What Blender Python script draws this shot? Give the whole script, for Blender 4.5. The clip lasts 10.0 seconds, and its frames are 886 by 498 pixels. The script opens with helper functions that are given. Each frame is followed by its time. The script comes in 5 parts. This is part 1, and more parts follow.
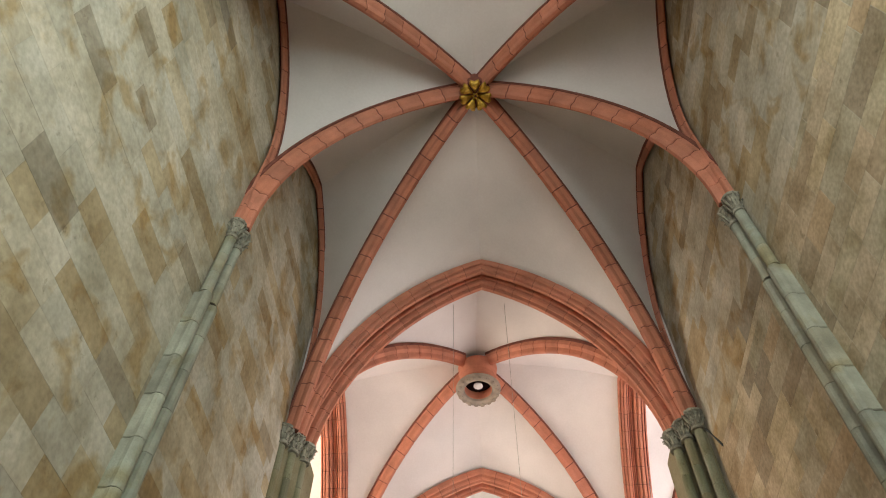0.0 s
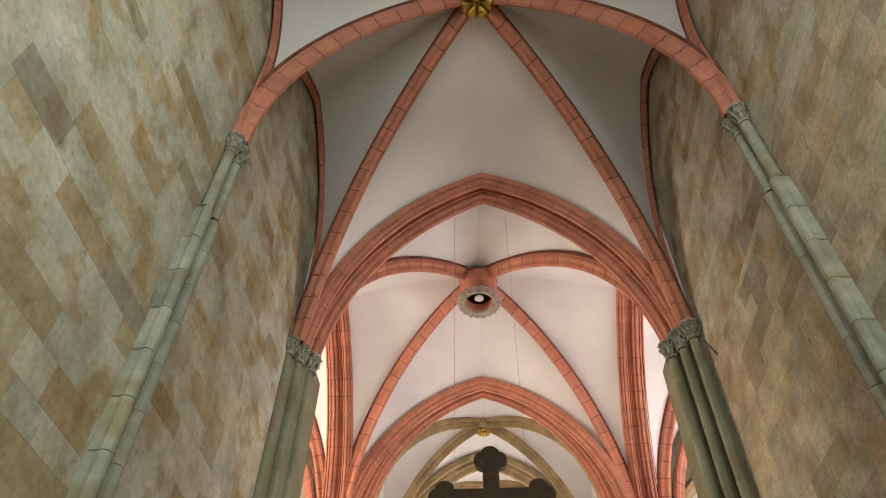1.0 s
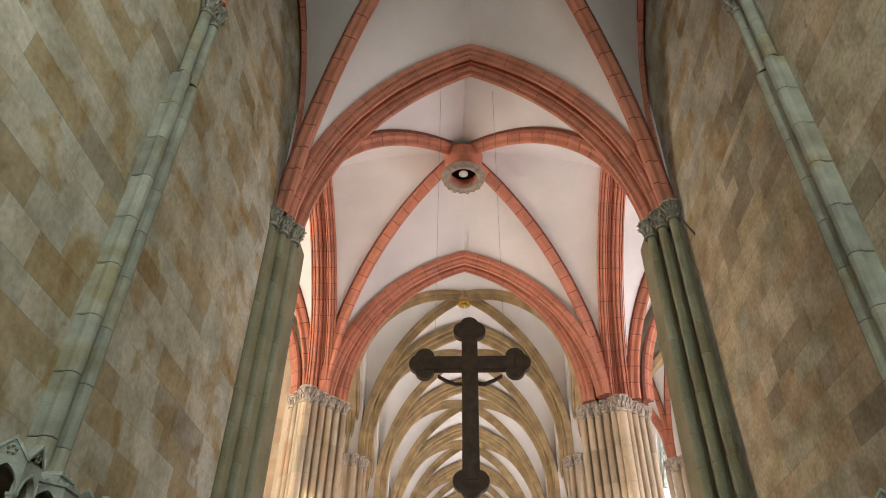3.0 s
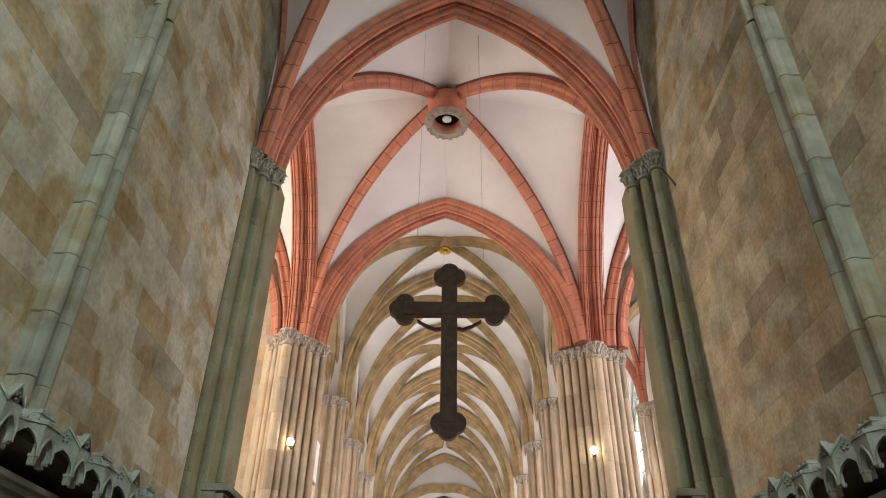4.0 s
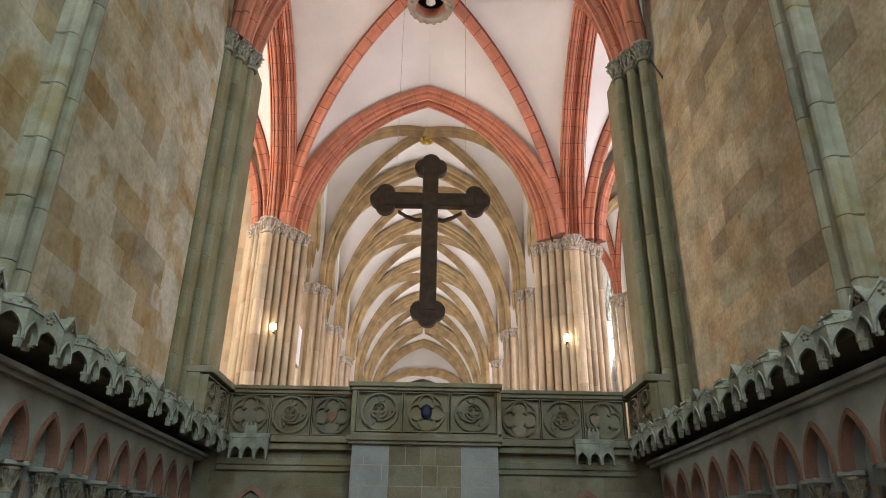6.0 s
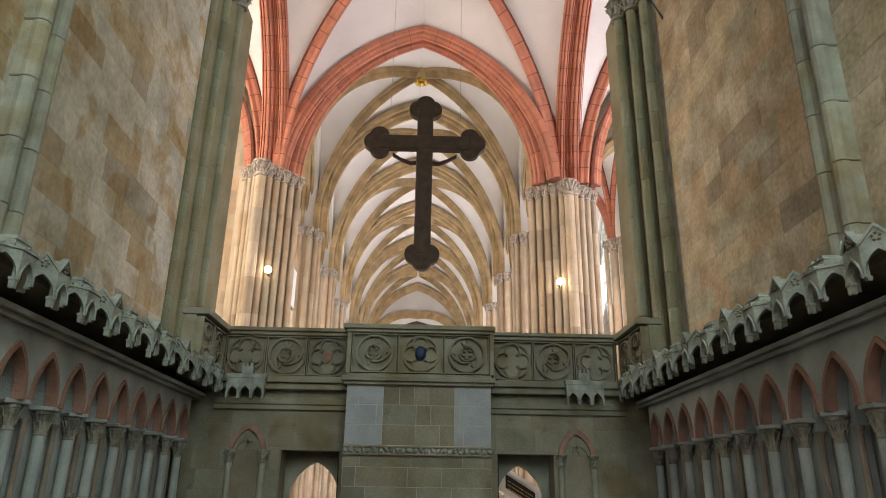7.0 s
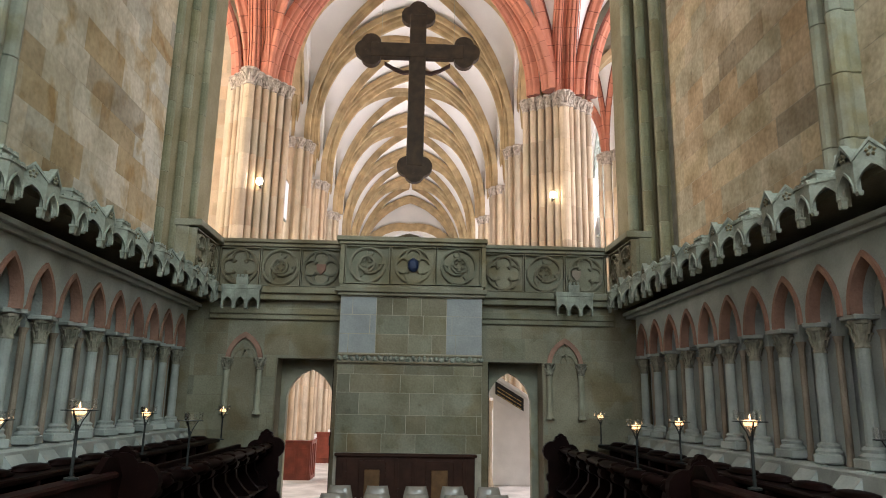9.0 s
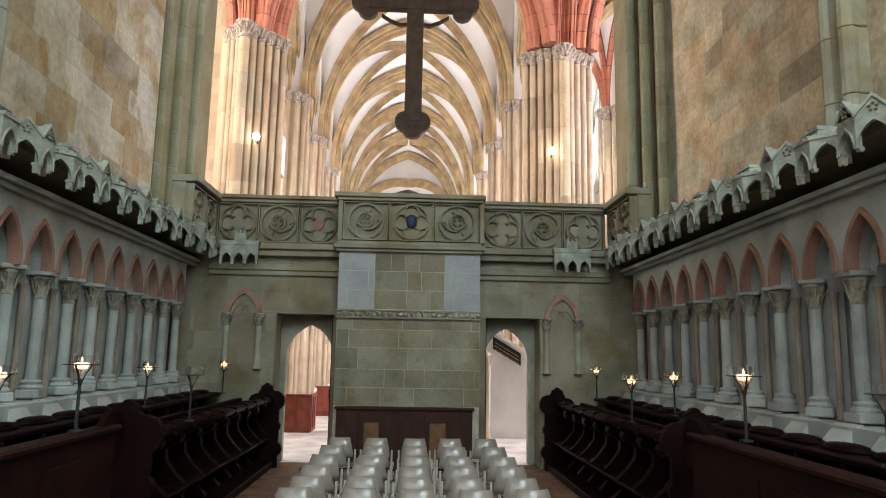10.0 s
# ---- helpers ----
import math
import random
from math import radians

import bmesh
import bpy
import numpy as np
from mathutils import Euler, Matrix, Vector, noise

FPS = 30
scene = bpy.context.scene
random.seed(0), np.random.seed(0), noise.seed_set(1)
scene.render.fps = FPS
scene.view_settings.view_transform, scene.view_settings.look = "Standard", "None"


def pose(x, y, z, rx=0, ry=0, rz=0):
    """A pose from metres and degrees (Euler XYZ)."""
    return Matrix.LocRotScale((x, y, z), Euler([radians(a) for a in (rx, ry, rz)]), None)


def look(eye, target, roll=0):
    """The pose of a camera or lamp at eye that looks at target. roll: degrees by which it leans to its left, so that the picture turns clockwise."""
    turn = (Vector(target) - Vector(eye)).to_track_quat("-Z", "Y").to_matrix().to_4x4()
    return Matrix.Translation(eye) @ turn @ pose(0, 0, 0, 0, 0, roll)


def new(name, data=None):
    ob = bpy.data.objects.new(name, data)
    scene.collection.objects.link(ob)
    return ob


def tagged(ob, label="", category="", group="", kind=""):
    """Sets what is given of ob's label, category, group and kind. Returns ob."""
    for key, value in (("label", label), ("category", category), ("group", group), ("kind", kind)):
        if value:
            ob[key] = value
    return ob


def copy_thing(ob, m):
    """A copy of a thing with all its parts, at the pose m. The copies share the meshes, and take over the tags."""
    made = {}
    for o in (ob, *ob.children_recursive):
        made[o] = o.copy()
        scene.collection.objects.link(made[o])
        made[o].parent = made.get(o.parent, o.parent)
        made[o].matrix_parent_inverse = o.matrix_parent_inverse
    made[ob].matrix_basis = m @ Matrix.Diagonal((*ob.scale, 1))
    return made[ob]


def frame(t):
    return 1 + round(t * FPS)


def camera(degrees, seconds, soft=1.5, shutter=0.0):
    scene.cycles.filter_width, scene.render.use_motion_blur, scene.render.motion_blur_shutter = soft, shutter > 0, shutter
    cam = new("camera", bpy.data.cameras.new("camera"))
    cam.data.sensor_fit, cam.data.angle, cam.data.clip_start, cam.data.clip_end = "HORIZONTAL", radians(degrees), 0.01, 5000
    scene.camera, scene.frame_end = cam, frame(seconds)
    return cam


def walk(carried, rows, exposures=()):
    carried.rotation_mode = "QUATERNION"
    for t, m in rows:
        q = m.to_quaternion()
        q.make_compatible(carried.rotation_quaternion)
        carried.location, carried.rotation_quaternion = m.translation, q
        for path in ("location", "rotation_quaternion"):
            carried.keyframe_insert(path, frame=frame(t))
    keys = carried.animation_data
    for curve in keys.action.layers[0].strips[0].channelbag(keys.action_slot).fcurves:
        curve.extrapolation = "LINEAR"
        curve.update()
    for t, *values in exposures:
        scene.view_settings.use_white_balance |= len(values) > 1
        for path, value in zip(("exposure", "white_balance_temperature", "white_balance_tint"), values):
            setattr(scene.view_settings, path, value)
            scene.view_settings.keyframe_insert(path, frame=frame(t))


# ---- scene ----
EYE = (0.0, 0.0, 1.70)
cam = camera(65.4, 10.0, soft=1.0)
ROWS = [  # seconds, turn to the left, tilt up, lean to the left
    (0.0, 5.17, 55.18, 1.40),
    (0.5, 5.11, 51.49, 1.19),
    (1.0, 5.07, 48.05, 1.05),
    (1.5, 4.96, 45.15, 1.02),
    (2.0, 4.68, 42.71, 0.98),
    (2.5, 4.01, 40.15, 1.02),
    (4.0, 1.03, 33.29, 0.90),
    (4.5, 0.39, 31.06, 1.00),
    (5.0, -0.14, 28.67, 0.93),
    (5.5, -0.56, 26.61, 0.88),
    (7.0, -1.51, 19.63, 0.96),
    (7.5, -1.70, 17.92, 0.96),
    (8.0, -1.90, 16.33, 1.02),
    (8.5, -2.09, 14.53, 1.01),
    (9.0, -2.27, 12.40, 1.02),
    (9.5, -2.38, 10.33, 0.98),
    (10.0, -2.48, 8.78, 1.05),
]


def aim(t, yaw, pitch, lean):
    a, b = radians(yaw), radians(pitch)
    way = Vector((-math.sin(a) * math.cos(b), math.cos(a) * math.cos(b), math.sin(b)))
    return t, look(EYE, Vector(EYE) + 5 * way, lean)


walk(cam, [aim(*r) for r in ROWS], [(0.0, -0.35, 6620, 10), (2.5, -0.62, 6450, 10), (4.0, -0.62, 6320, 10), (5.5, -0.55, 6280, 10), (7.5, -0.42, 6250, 10), (9.0, -0.14, 6120, 10), (10.0, 0.07, 6060, 11)])

# ---- light ----
world = bpy.data.worlds.new("world")
scene.world = world
world.use_nodes = True
sky = world.node_tree.nodes.new("ShaderNodeTexSky")
sky.sky_type, sky.sun_disc = "NISHITA", False
sky.sun_elevation, sky.sun_rotation = radians(40), radians(200)
world.node_tree.links.new(sky.outputs[0], world.node_tree.nodes["Background"].inputs[0])
world.node_tree.nodes["Background"].inputs[1].default_value = 0.10


def area(name, eye, target, sx, sy, watts, colour):
    lamp = bpy.data.lights.new(name, "AREA")
    lamp.shape, lamp.size, lamp.size_y, lamp.energy, lamp.color = "RECTANGLE", sx, sy, watts, colour
    ob = new(name, lamp)
    ob.matrix_world = look(eye, target)
    return ob


DAY, COOL, WARM = (1.0, 0.94, 0.98), (0.87, 1.0, 0.98), (1.0, 0.87, 0.74)
area("choir_window_light_east", (0.0, -8.6, 7.5), (0.0, 8, 3), 6, 11, 850, COOL)
area("choir_window_light_south", (4.1, -2.4, 8.2), (-4, 1.5, 3.0), 5.5, 10, 1650, COOL)
area("choir_window_light_north", (-4.0, -2.4, 8.2), (4.1, 1.0, 7.0), 5.5, 10, 590, DAY)
area("transept_window_light_north", (-12.6, 15.6, 10.5), (4, 9.5, 4.5), 4.5, 11, 3000, WARM)
area("transept_window_light_south", (12.6, 16.2, 7.5), (0, 16.2, 6.5), 5, 12, 1900, DAY)
for y in (23.5, 28.05, 33.25, 38.55, 44.0, 49.2):
    area("aisle_window_light", (-8.3, y, 8.2), (0, y, 10), 2.6, 10.5, 950, DAY)
    area("aisle_window_light", (7.65, y, 8.2), (0, y, 10), 2.6, 10.5, 950, DAY)

# ---- materials ----


def shade(name, colour, rough=0.85, metal=0.0, vary=0.0, hue=(1, 1, 1), scale=3.0, fine=40.0, bump=0.3, mottle=0.35, spec=0.3, tones=(), stain=None, pits=0.0, grit=0.13):
    """A mottled surface: base colour, per-piece variation, stains, grain and relief."""
    m = bpy.data.materials.new(name)
    m.use_nodes = True
    n, k = m.node_tree.nodes, m.node_tree.links
    b = n["Principled BSDF"]
    b.inputs["Roughness"].default_value, b.inputs["Metallic"].default_value = rough, metal
    b.inputs["Specular IOR Level"].default_value = spec
    pos = n.new("ShaderNodeNewGeometry").outputs["Position"]
    big, small = n.new("ShaderNodeTexNoise"), n.new("ShaderNodeTexNoise")
    big.inputs["Scale"].default_value, big.inputs["Detail"].default_value = scale, 5
    small.inputs["Scale"].default_value, small.inputs["Detail"].default_value = fine, 4
    k.new(pos, big.inputs["Vector"]), k.new(pos, small.inputs["Vector"])
    dark = tuple(c * h * (1 - mottle) for c, h in zip(colour, hue)) + (1,)
    light = tuple(min(1, c * (1 + mottle * 0.5)) for c in colour) + (1,)
    ramp = n.new("ShaderNodeValToRGB")
    ramp.color_ramp.elements[0].color, ramp.color_ramp.elements[1].color = dark, light
    ramp.color_ramp.elements[0].position, ramp.color_ramp.elements[1].position = 0.3, 0.7
    k.new(big.outputs[0], ramp.inputs[0])
    out = ramp.outputs[0]
    if vary:
        info = n.new("ShaderNodeObjectInfo")
        tone = n.new("ShaderNodeValToRGB")
        es = tone.color_ramp.elements
        es[0].color, es[1].color = (1 - vary, 1 - vary, 1 - vary, 1), (1 + vary * 0.4, 1 + vary * 0.4, 1 + vary * 0.4, 1)
        for p, c in tones or ((0.2, (1 - 0.1 * vary, 1 - 0.45 * vary, 1 - 0.8 * vary, 1)), (0.45, (1, 1, 1, 1)), (0.7, (1 - 0.5 * vary, 1 - 0.35 * vary, 1 - 0.4 * vary, 1)), (0.85, (1 + 0.2 * vary, 1 + 0.05 * vary, 1 - 0.3 * vary, 1))):
            es.new(p).color = c
        k.new(info.outputs["Random"], tone.inputs[0])
        mul = n.new("ShaderNodeMix")
        mul.data_type, mul.blend_type, mul.inputs[0].default_value = "RGBA", "MULTIPLY", 1
        k.new(out, mul.inputs[6]), k.new(tone.outputs[0], mul.inputs[7])
        out = mul.outputs[2]
    if stain:
        spots, cut, wash = n.new("ShaderNodeTexNoise"), n.new("ShaderNodeValToRGB"), n.new("ShaderNodeMix")
        spots.inputs["Scale"].default_value, spots.inputs["Detail"].default_value, spots.inputs["Distortion"].default_value = 1.5, 7, 0.6
        cut.color_ramp.elements[0].position, cut.color_ramp.elements[1].position = 0.53, 0.64
        wash.data_type, wash.blend_type = "RGBA", "MULTIPLY"
        wash.inputs[7].default_value = (*stain, 1)
        k.new(pos, spots.inputs["Vector"]), k.new(spots.outputs[0], cut.inputs[0]), k.new(cut.outputs[0], wash.inputs[0])
        k.new(out, wash.inputs[6])
        out = wash.outputs[2]
    if pits:
        holes, cut, dirt = n.new("ShaderNodeTexNoise"), n.new("ShaderNodeValToRGB"), n.new("ShaderNodeMix")
        holes.inputs["Scale"].default_value, holes.inputs["Detail"].default_value, holes.inputs["Roughness"].default_value = 4.5, 9, 0.72
        cut.color_ramp.elements[0].position, cut.color_ramp.elements[1].position = 0.60, 0.70
        dirt.data_type, dirt.blend_type = "RGBA", "MULTIPLY"
        dirt.inputs[7].default_value = (1 - pits, 1 - 1.05 * pits, 1 - 1.15 * pits, 1)
        k.new(pos, holes.inputs["Vector"]), k.new(holes.outputs[0], cut.inputs[0]), k.new(cut.outputs[0], dirt.inputs[0])
        k.new(out, dirt.inputs[6])
        out = dirt.outputs[2]
    grain = n.new("ShaderNodeMix")
    grain.data_type, grain.blend_type, grain.inputs[0].default_value = "RGBA", "OVERLAY", grit
    k.new(out, grain.inputs[6]), k.new(small.outputs[0], grain.inputs[7])
    k.new(grain.outputs[2], b.inputs["Base Color"])
    if bump:
        bp = n.new("ShaderNodeBump")
        bp.inputs["Strength"].default_value, bp.inputs["Distance"].default_value = bump, 0.02
        k.new(small.outputs[0], bp.inputs["Height"]), k.new(bp.outputs[0], b.inputs["Normal"])
    return m


STONE = shade("choir_ashlar", (0.485, 0.42, 0.31), vary=0.36, scale=2.0, fine=16, mottle=0.34, hue=(1.0, 0.93, 0.78), pits=0.4, grit=0.35)
UPPERSTONE = shade("pale_upper_ashlar", (0.455, 0.418, 0.335), vary=0.34, scale=1.6, fine=14, mottle=0.3, hue=(1.0, 0.95, 0.84), stain=(0.80, 0.68, 0.50), pits=0.35, grit=0.35,
                   tones=((0.13, (0.85, 0.72, 0.52, 1)), (0.24, (0.95, 0.86, 0.70, 1)), (0.42, (1, 1, 0.98, 1)), (0.62, (0.96, 1.0, 1.04, 1)), (0.82, (1.04, 1.03, 1.0, 1))))
JOINT = shade("lime_mortar", (0.50, 0.455, 0.36), scale=4, fine=60)
SHAFT = shade("grey_green_sandstone", (0.33, 0.335, 0.265), vary=0.22, scale=2.2, stain=(0.86, 0.78, 0.62))
RESPOND = shade("olive_brown_sandstone", (0.235, 0.238, 0.168), vary=0.32, scale=1.8, mottle=0.22, hue=(1.0, 0.95, 0.8), pits=0.45, grit=0.3)
CAPSTONE = shade("grey_brown_capital_stone", (0.30, 0.285, 0.22), scale=9, mottle=0.6, bump=0.5)
PALECAP = shade("pale_beige_capital_stone", (0.50, 0.43, 0.35), scale=9, mottle=0.55, bump=0.5)
ARCADE = shade("pale_blue_green_stone", (0.40, 0.43, 0.40), scale=2.4, mottle=0.3)
SCREEN = shade("screen_sandstone", (0.265, 0.26, 0.20), vary=0.26, scale=1.8, mottle=0.3, stain=(0.86, 0.78, 0.66), hue=(1.0, 0.95, 0.85), pits=0.3, grit=0.3)
CARVED = shade("carved_pale_stone", (0.33, 0.355, 0.295), scale=5, mottle=0.45)
RED = shade("red_painted_stone", (0.56, 0.225, 0.145), vary=0.16, scale=2.5, mottle=0.2, bump=0.12)
REDJOINT = shade("dark_rib_joint", (0.22, 0.08, 0.055), scale=6)
WEB = shade("white_vault_plaster", (0.74, 0.70, 0.67), scale=0.5, fine=18, mottle=0.12, bump=0.15)
WARMSTONE = shade("warm_nave_sandstone", (0.52, 0.42, 0.30), vary=0.26, scale=1.8, mottle=0.18, pits=0.3, grit=0.25)
NAVERIB = shade("nave_rib_sandstone", (0.45, 0.33, 0.175), vary=0.15, scale=2.0)
NAVEWEB = shade("nave_vault_plaster", (0.76, 0.73, 0.68), scale=0.6, mottle=0.1, bump=0.15)
FLOOR = shade("brown_floor_tiles", (0.17, 0.10, 0.07), vary=0.25, scale=3, rough=0.6)
PALEFLOOR = shade("pale_stone_floor", (0.64, 0.62, 0.60), scale=2, rough=0.6)
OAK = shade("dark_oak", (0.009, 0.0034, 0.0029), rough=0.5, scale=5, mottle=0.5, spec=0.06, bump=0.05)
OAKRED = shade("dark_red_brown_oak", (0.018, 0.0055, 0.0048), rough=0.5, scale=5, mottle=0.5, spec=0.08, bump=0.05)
WAINSCOT = shade("red_brown_oak", (0.045, 0.018, 0.011), rough=0.5, scale=6, mottle=0.4, spec=0.2, bump=0.05)
CROSSWOOD = shade("brown_cross_wood", (0.060, 0.035, 0.018), rough=0.6, scale=6, mottle=0.4)
GOLD = shade("gilding", (0.60, 0.39, 0.07), rough=0.38, metal=1.0, scale=20, mottle=0.4)


def clear_glass(name):
    m = bpy.data.materials.new(name)
    m.use_nodes = True
    n, k = m.node_tree.nodes, m.node_tree.links
    mix, clear, gloss = n.new("ShaderNodeMixShader"), n.new("ShaderNodeBsdfTransparent"), n.new("ShaderNodeBsdfGlossy")
    gloss.inputs["Roughness"].default_value = 0.05
    mix.inputs[0].default_value = 0.12
    k.new(clear.outputs[0], mix.inputs[1]), k.new(gloss.outputs[0], mix.inputs[2])
    k.new(mix.outputs[0], n["Material Output"].inputs[0])
    return m


def glow(name, colour, strength):
    m = bpy.data.materials.new(name)
    m.use_nodes = True
    b = m.node_tree.nodes["Principled BSDF"]
    b.inputs["Emission Color"].default_value, b.inputs["Emission Strength"].default_value = (*colour, 1), strength
    return m


GLASS = clear_glass("clear_glass")
FLAME = glow("warm_flame", (1.0, 0.60, 0.26), 3.5)
BULB = glow("warm_bulb", (1.0, 0.82, 0.55), 18.0)
IRON = shade("dark_iron", (0.045, 0.05, 0.05), rough=0.5, metal=0.6, scale=12)
PEWRED = shade("red_brown_pew_wood", (0.24, 0.055, 0.03), rough=0.5, scale=6, spec=0.4)
PANEL = shade("honey_brown_panel", (0.16, 0.085, 0.035), rough=0.5, scale=7)
CHAIR = shade("beige_lacquered_shell", (0.25, 0.225, 0.19), rough=0.16, scale=8, mottle=0.1, bump=0.02, spec=0.5)
TUBE = shade("pale_lacquered_tube", (0.42, 0.40, 0.35), rough=0.4, scale=9, mottle=0.1, bump=0)
WHITE = shade("white_limewash", (0.80, 0.78, 0.76), scale=2, mottle=0.12)
REDPALE = shade("dull_red_painted_moulding", (0.33, 0.19, 0.14), scale=4)
WARMGREY = shade("warm_grey_stone", (0.34, 0.28, 0.22), scale=3)
GOLDDULL = shade("dull_gilt_letters", (0.42, 0.30, 0.12), rough=0.5, scale=9)
BLACK = shade("black_tablet", (0.02, 0.02, 0.022), rough=0.5, scale=8)
BLUE = shade("dark_blue_paint", (0.02, 0.035, 0.09), rough=0.5, scale=20)
PALEBLOCK = shade("pale_blue_grey_block", (0.36, 0.38, 0.38), scale=2.5, mottle=0.2)
TILE = shade("brown_clay_tile", (0.22, 0.125, 0.085), vary=0.45, rough=0.55, scale=4)

# ---- building blocks ----


def mesh(name, verts, faces, material=None, smooth=False):
    me = bpy.data.meshes.new(name)
    me.from_pydata([tuple(v) for v in verts], [], faces)
    if material:
        me.materials.append(material)
    if smooth:
        me.polygons.foreach_set("use_smooth", [True] * len(me.polygons))
    me.update()
    return me


def thing(name, label, category, at=(0, 0, 0), group="", kind=""):
    ob = new(name)
    ob.empty_display_size = 0.1
    ob.location = at
    return tagged(ob, label, category, group, kind)


def part(name, me, parent, label="", at=None):
    ob = new(name, me)
    ob.parent = parent
    if at is not None:
        ob.location = at
    return tagged(ob, label)


class Soup:
    """Vertices and faces gathered for one mesh."""

    def __init__(self):
        self.v, self.f = [], []

    def add(self, verts, faces):
        n = len(self.v)
        self.v += [tuple(p) for p in verts]
        self.f += [tuple(i + n for i in f) for f in faces]
        return self

    def box(self, x0, x1, y0, y1, z0, z1, bev=0.0):
        if bev <= 0:
            self.add([(x, y, z) for z in (z0, z1) for y in (y0, y1) for x in (x0, x1)],
                     [(0, 2, 3, 1), (4, 5, 7, 6), (0, 1, 5, 4), (2, 6, 7, 3), (0, 4, 6, 2), (1, 3, 7, 5)])
            return self
        b = bev
        vs, idx = [], {}
        for k, (sx, sy, sz) in enumerate([(a, c, d) for a in (0, 1) for c in (0, 1) for d in (0, 1)]):
            X, Y, Z = (x0, x1)[sx], (y0, y1)[sy], (z0, z1)[sz]
            ix, iy, iz = X + b * (1 - 2 * sx), Y + b * (1 - 2 * sy), Z + b * (1 - 2 * sz)
            for ax, p in (("x", (X, iy, iz)), ("y", (ix, Y, iz)), ("z", (ix, iy, Z))):
                idx[(sx, sy, sz, ax)] = len(vs)
                vs.append(p)
        g = lambda a, c, d, ax: idx[(a, c, d, ax)]
        fs = []
        for s in (0, 1):
            fs.append((g(s, 0, 0, "x"), g(s, 1, 0, "x"), g(s, 1, 1, "x"), g(s, 0, 1, "x")))
            fs.append((g(0, s, 0, "y"), g(1, s, 0, "y"), g(1, s, 1, "y"), g(0, s, 1, "y")))
            fs.append((g(0, 0, s, "z"), g(1, 0, s, "z"), g(1, 1, s, "z"), g(0, 1, s, "z")))
            for r in (0, 1):
                fs.append((g(s, r, 0, "x"), g(s, r, 1, "x"), g(s, r, 1, "y"), g(s, r, 0, "y")))
                fs.append((g(s, 0, r, "x"), g(s, 1, r, "x"), g(s, 1, r, "z"), g(s, 0, r, "z")))
                fs.append((g(0, s, r, "y"), g(1, s, r, "y"), g(1, s, r, "z"), g(0, s, r, "z")))
                for q in (0, 1):
                    fs.append((g(s, r, q, "x"), g(s, r, q, "y"), g(s, r, q, "z")))
        self.add(vs, fs)
        return self

    def turned(self, profile, n=16, at=(0, 0, 0), start=0.0, sweep=2 * math.pi, caps=True):
        """A lathe about z: profile of (radius, height)."""
        full = abs(sweep - 2 * math.pi) < 1e-6
        cols = n if full else n + 1
        vs = [(at[0] + r * math.cos(start + sweep * i / n), at[1] + r * math.sin(start + sweep * i / n), at[2] + z) for r, z in profile for i in range(cols)]
        fs = []
        for j in range(len(profile) - 1):
            for i in range(n):
                a, b = j * cols + i, j * cols + (i + 1) % cols
                fs.append((a, b, b + cols, a + cols))
        if full:
            if caps:
                fs.append(tuple(range(n))[::-1])
                fs.append(tuple(range((len(profile) - 1) * n, len(profile) * n)))
        return self.add(vs, fs)

    def prism(self, poly, axis, a, b):
        """A polygon of (u, v) pushed along axis from a to b. x: (y, z); y: (x, z); z: (x, y)."""
        put = {"x": lambda u, v, w: (w, u, v), "y": lambda u, v, w: (u, w, v), "z": lambda u, v, w: (u, v, w)}[axis]
        n = len(poly)
        vs = [put(u, v, w) for w in (a, b) for u, v in poly]
        fs = [(i, (i + 1) % n, n + (i + 1) % n, n + i) for i in range(n)] + [tuple(range(n))[::-1], tuple(range(n, 2 * n))]
        return self.add(vs, fs)

    def strip(self, inner, outer, axis, a, b, closed=False):
        """A band between two lines of (u, v), pushed along axis from a to b."""
        put = {"x": lambda u, v, w: (w, u, v), "y": lambda u, v, w: (u, w, v), "z": lambda u, v, w: (u, v, w)}[axis]
        n = len(inner)
        vs = [put(*p, w) for w in (a, b) for line in (inner, outer) for p in line]
        fs = []
        for i in range(n if closed else n - 1):
            j = (i + 1) % n
            fs += [(i, j, n + j, n + i), (2 * n + i, 3 * n + i, 3 * n + j, 2 * n + j), (i, 2 * n + i, 2 * n + j, j), (n + i, n + j, 3 * n + j, 3 * n + i)]
        if not closed:
            fs += [(0, n, 3 * n, 2 * n), (n - 1, 3 * n - 1, 4 * n - 1, 2 * n - 1)][:1] + [(n - 1, 3 * n - 1, 4 * n - 1, 2 * n - 1)]
        return self.add(vs, fs)

    def done(self, name, material, smooth=False):
        me = mesh(name, self.v, self.f, material, smooth)
        bm = bmesh.new()
        bm.from_mesh(me)
        bmesh.ops.recalc_face_normals(bm, faces=bm.faces)
        bm.to_mesh(me)
        bm.free()
        return me


def arc2(d, h, sag, n):
    """An arc from (0, 0) to (d, h) that bulges up by sag from its chord."""
    c = math.hypot(d, h)
    r = c * c / (8 * sag) + sag / 2
    ux, uz = d / c, h / c
    mx, mz = d / 2 + uz * (r - sag), h / 2 - ux * (r - sag)
    a0, a1 = math.atan2(-mz, -mx), math.atan2(h - mz, d - mx)
    if a0 < 0 and a1 < a0:
        a0 += 2 * math.pi
    if a0 < a1:
        a0 += 2 * math.pi
    return [(mx + r * math.cos(a0 + (a1 - a0) * i / n), mz + r * math.sin(a0 + (a1 - a0) * i / n)) for i in range(n + 1)]


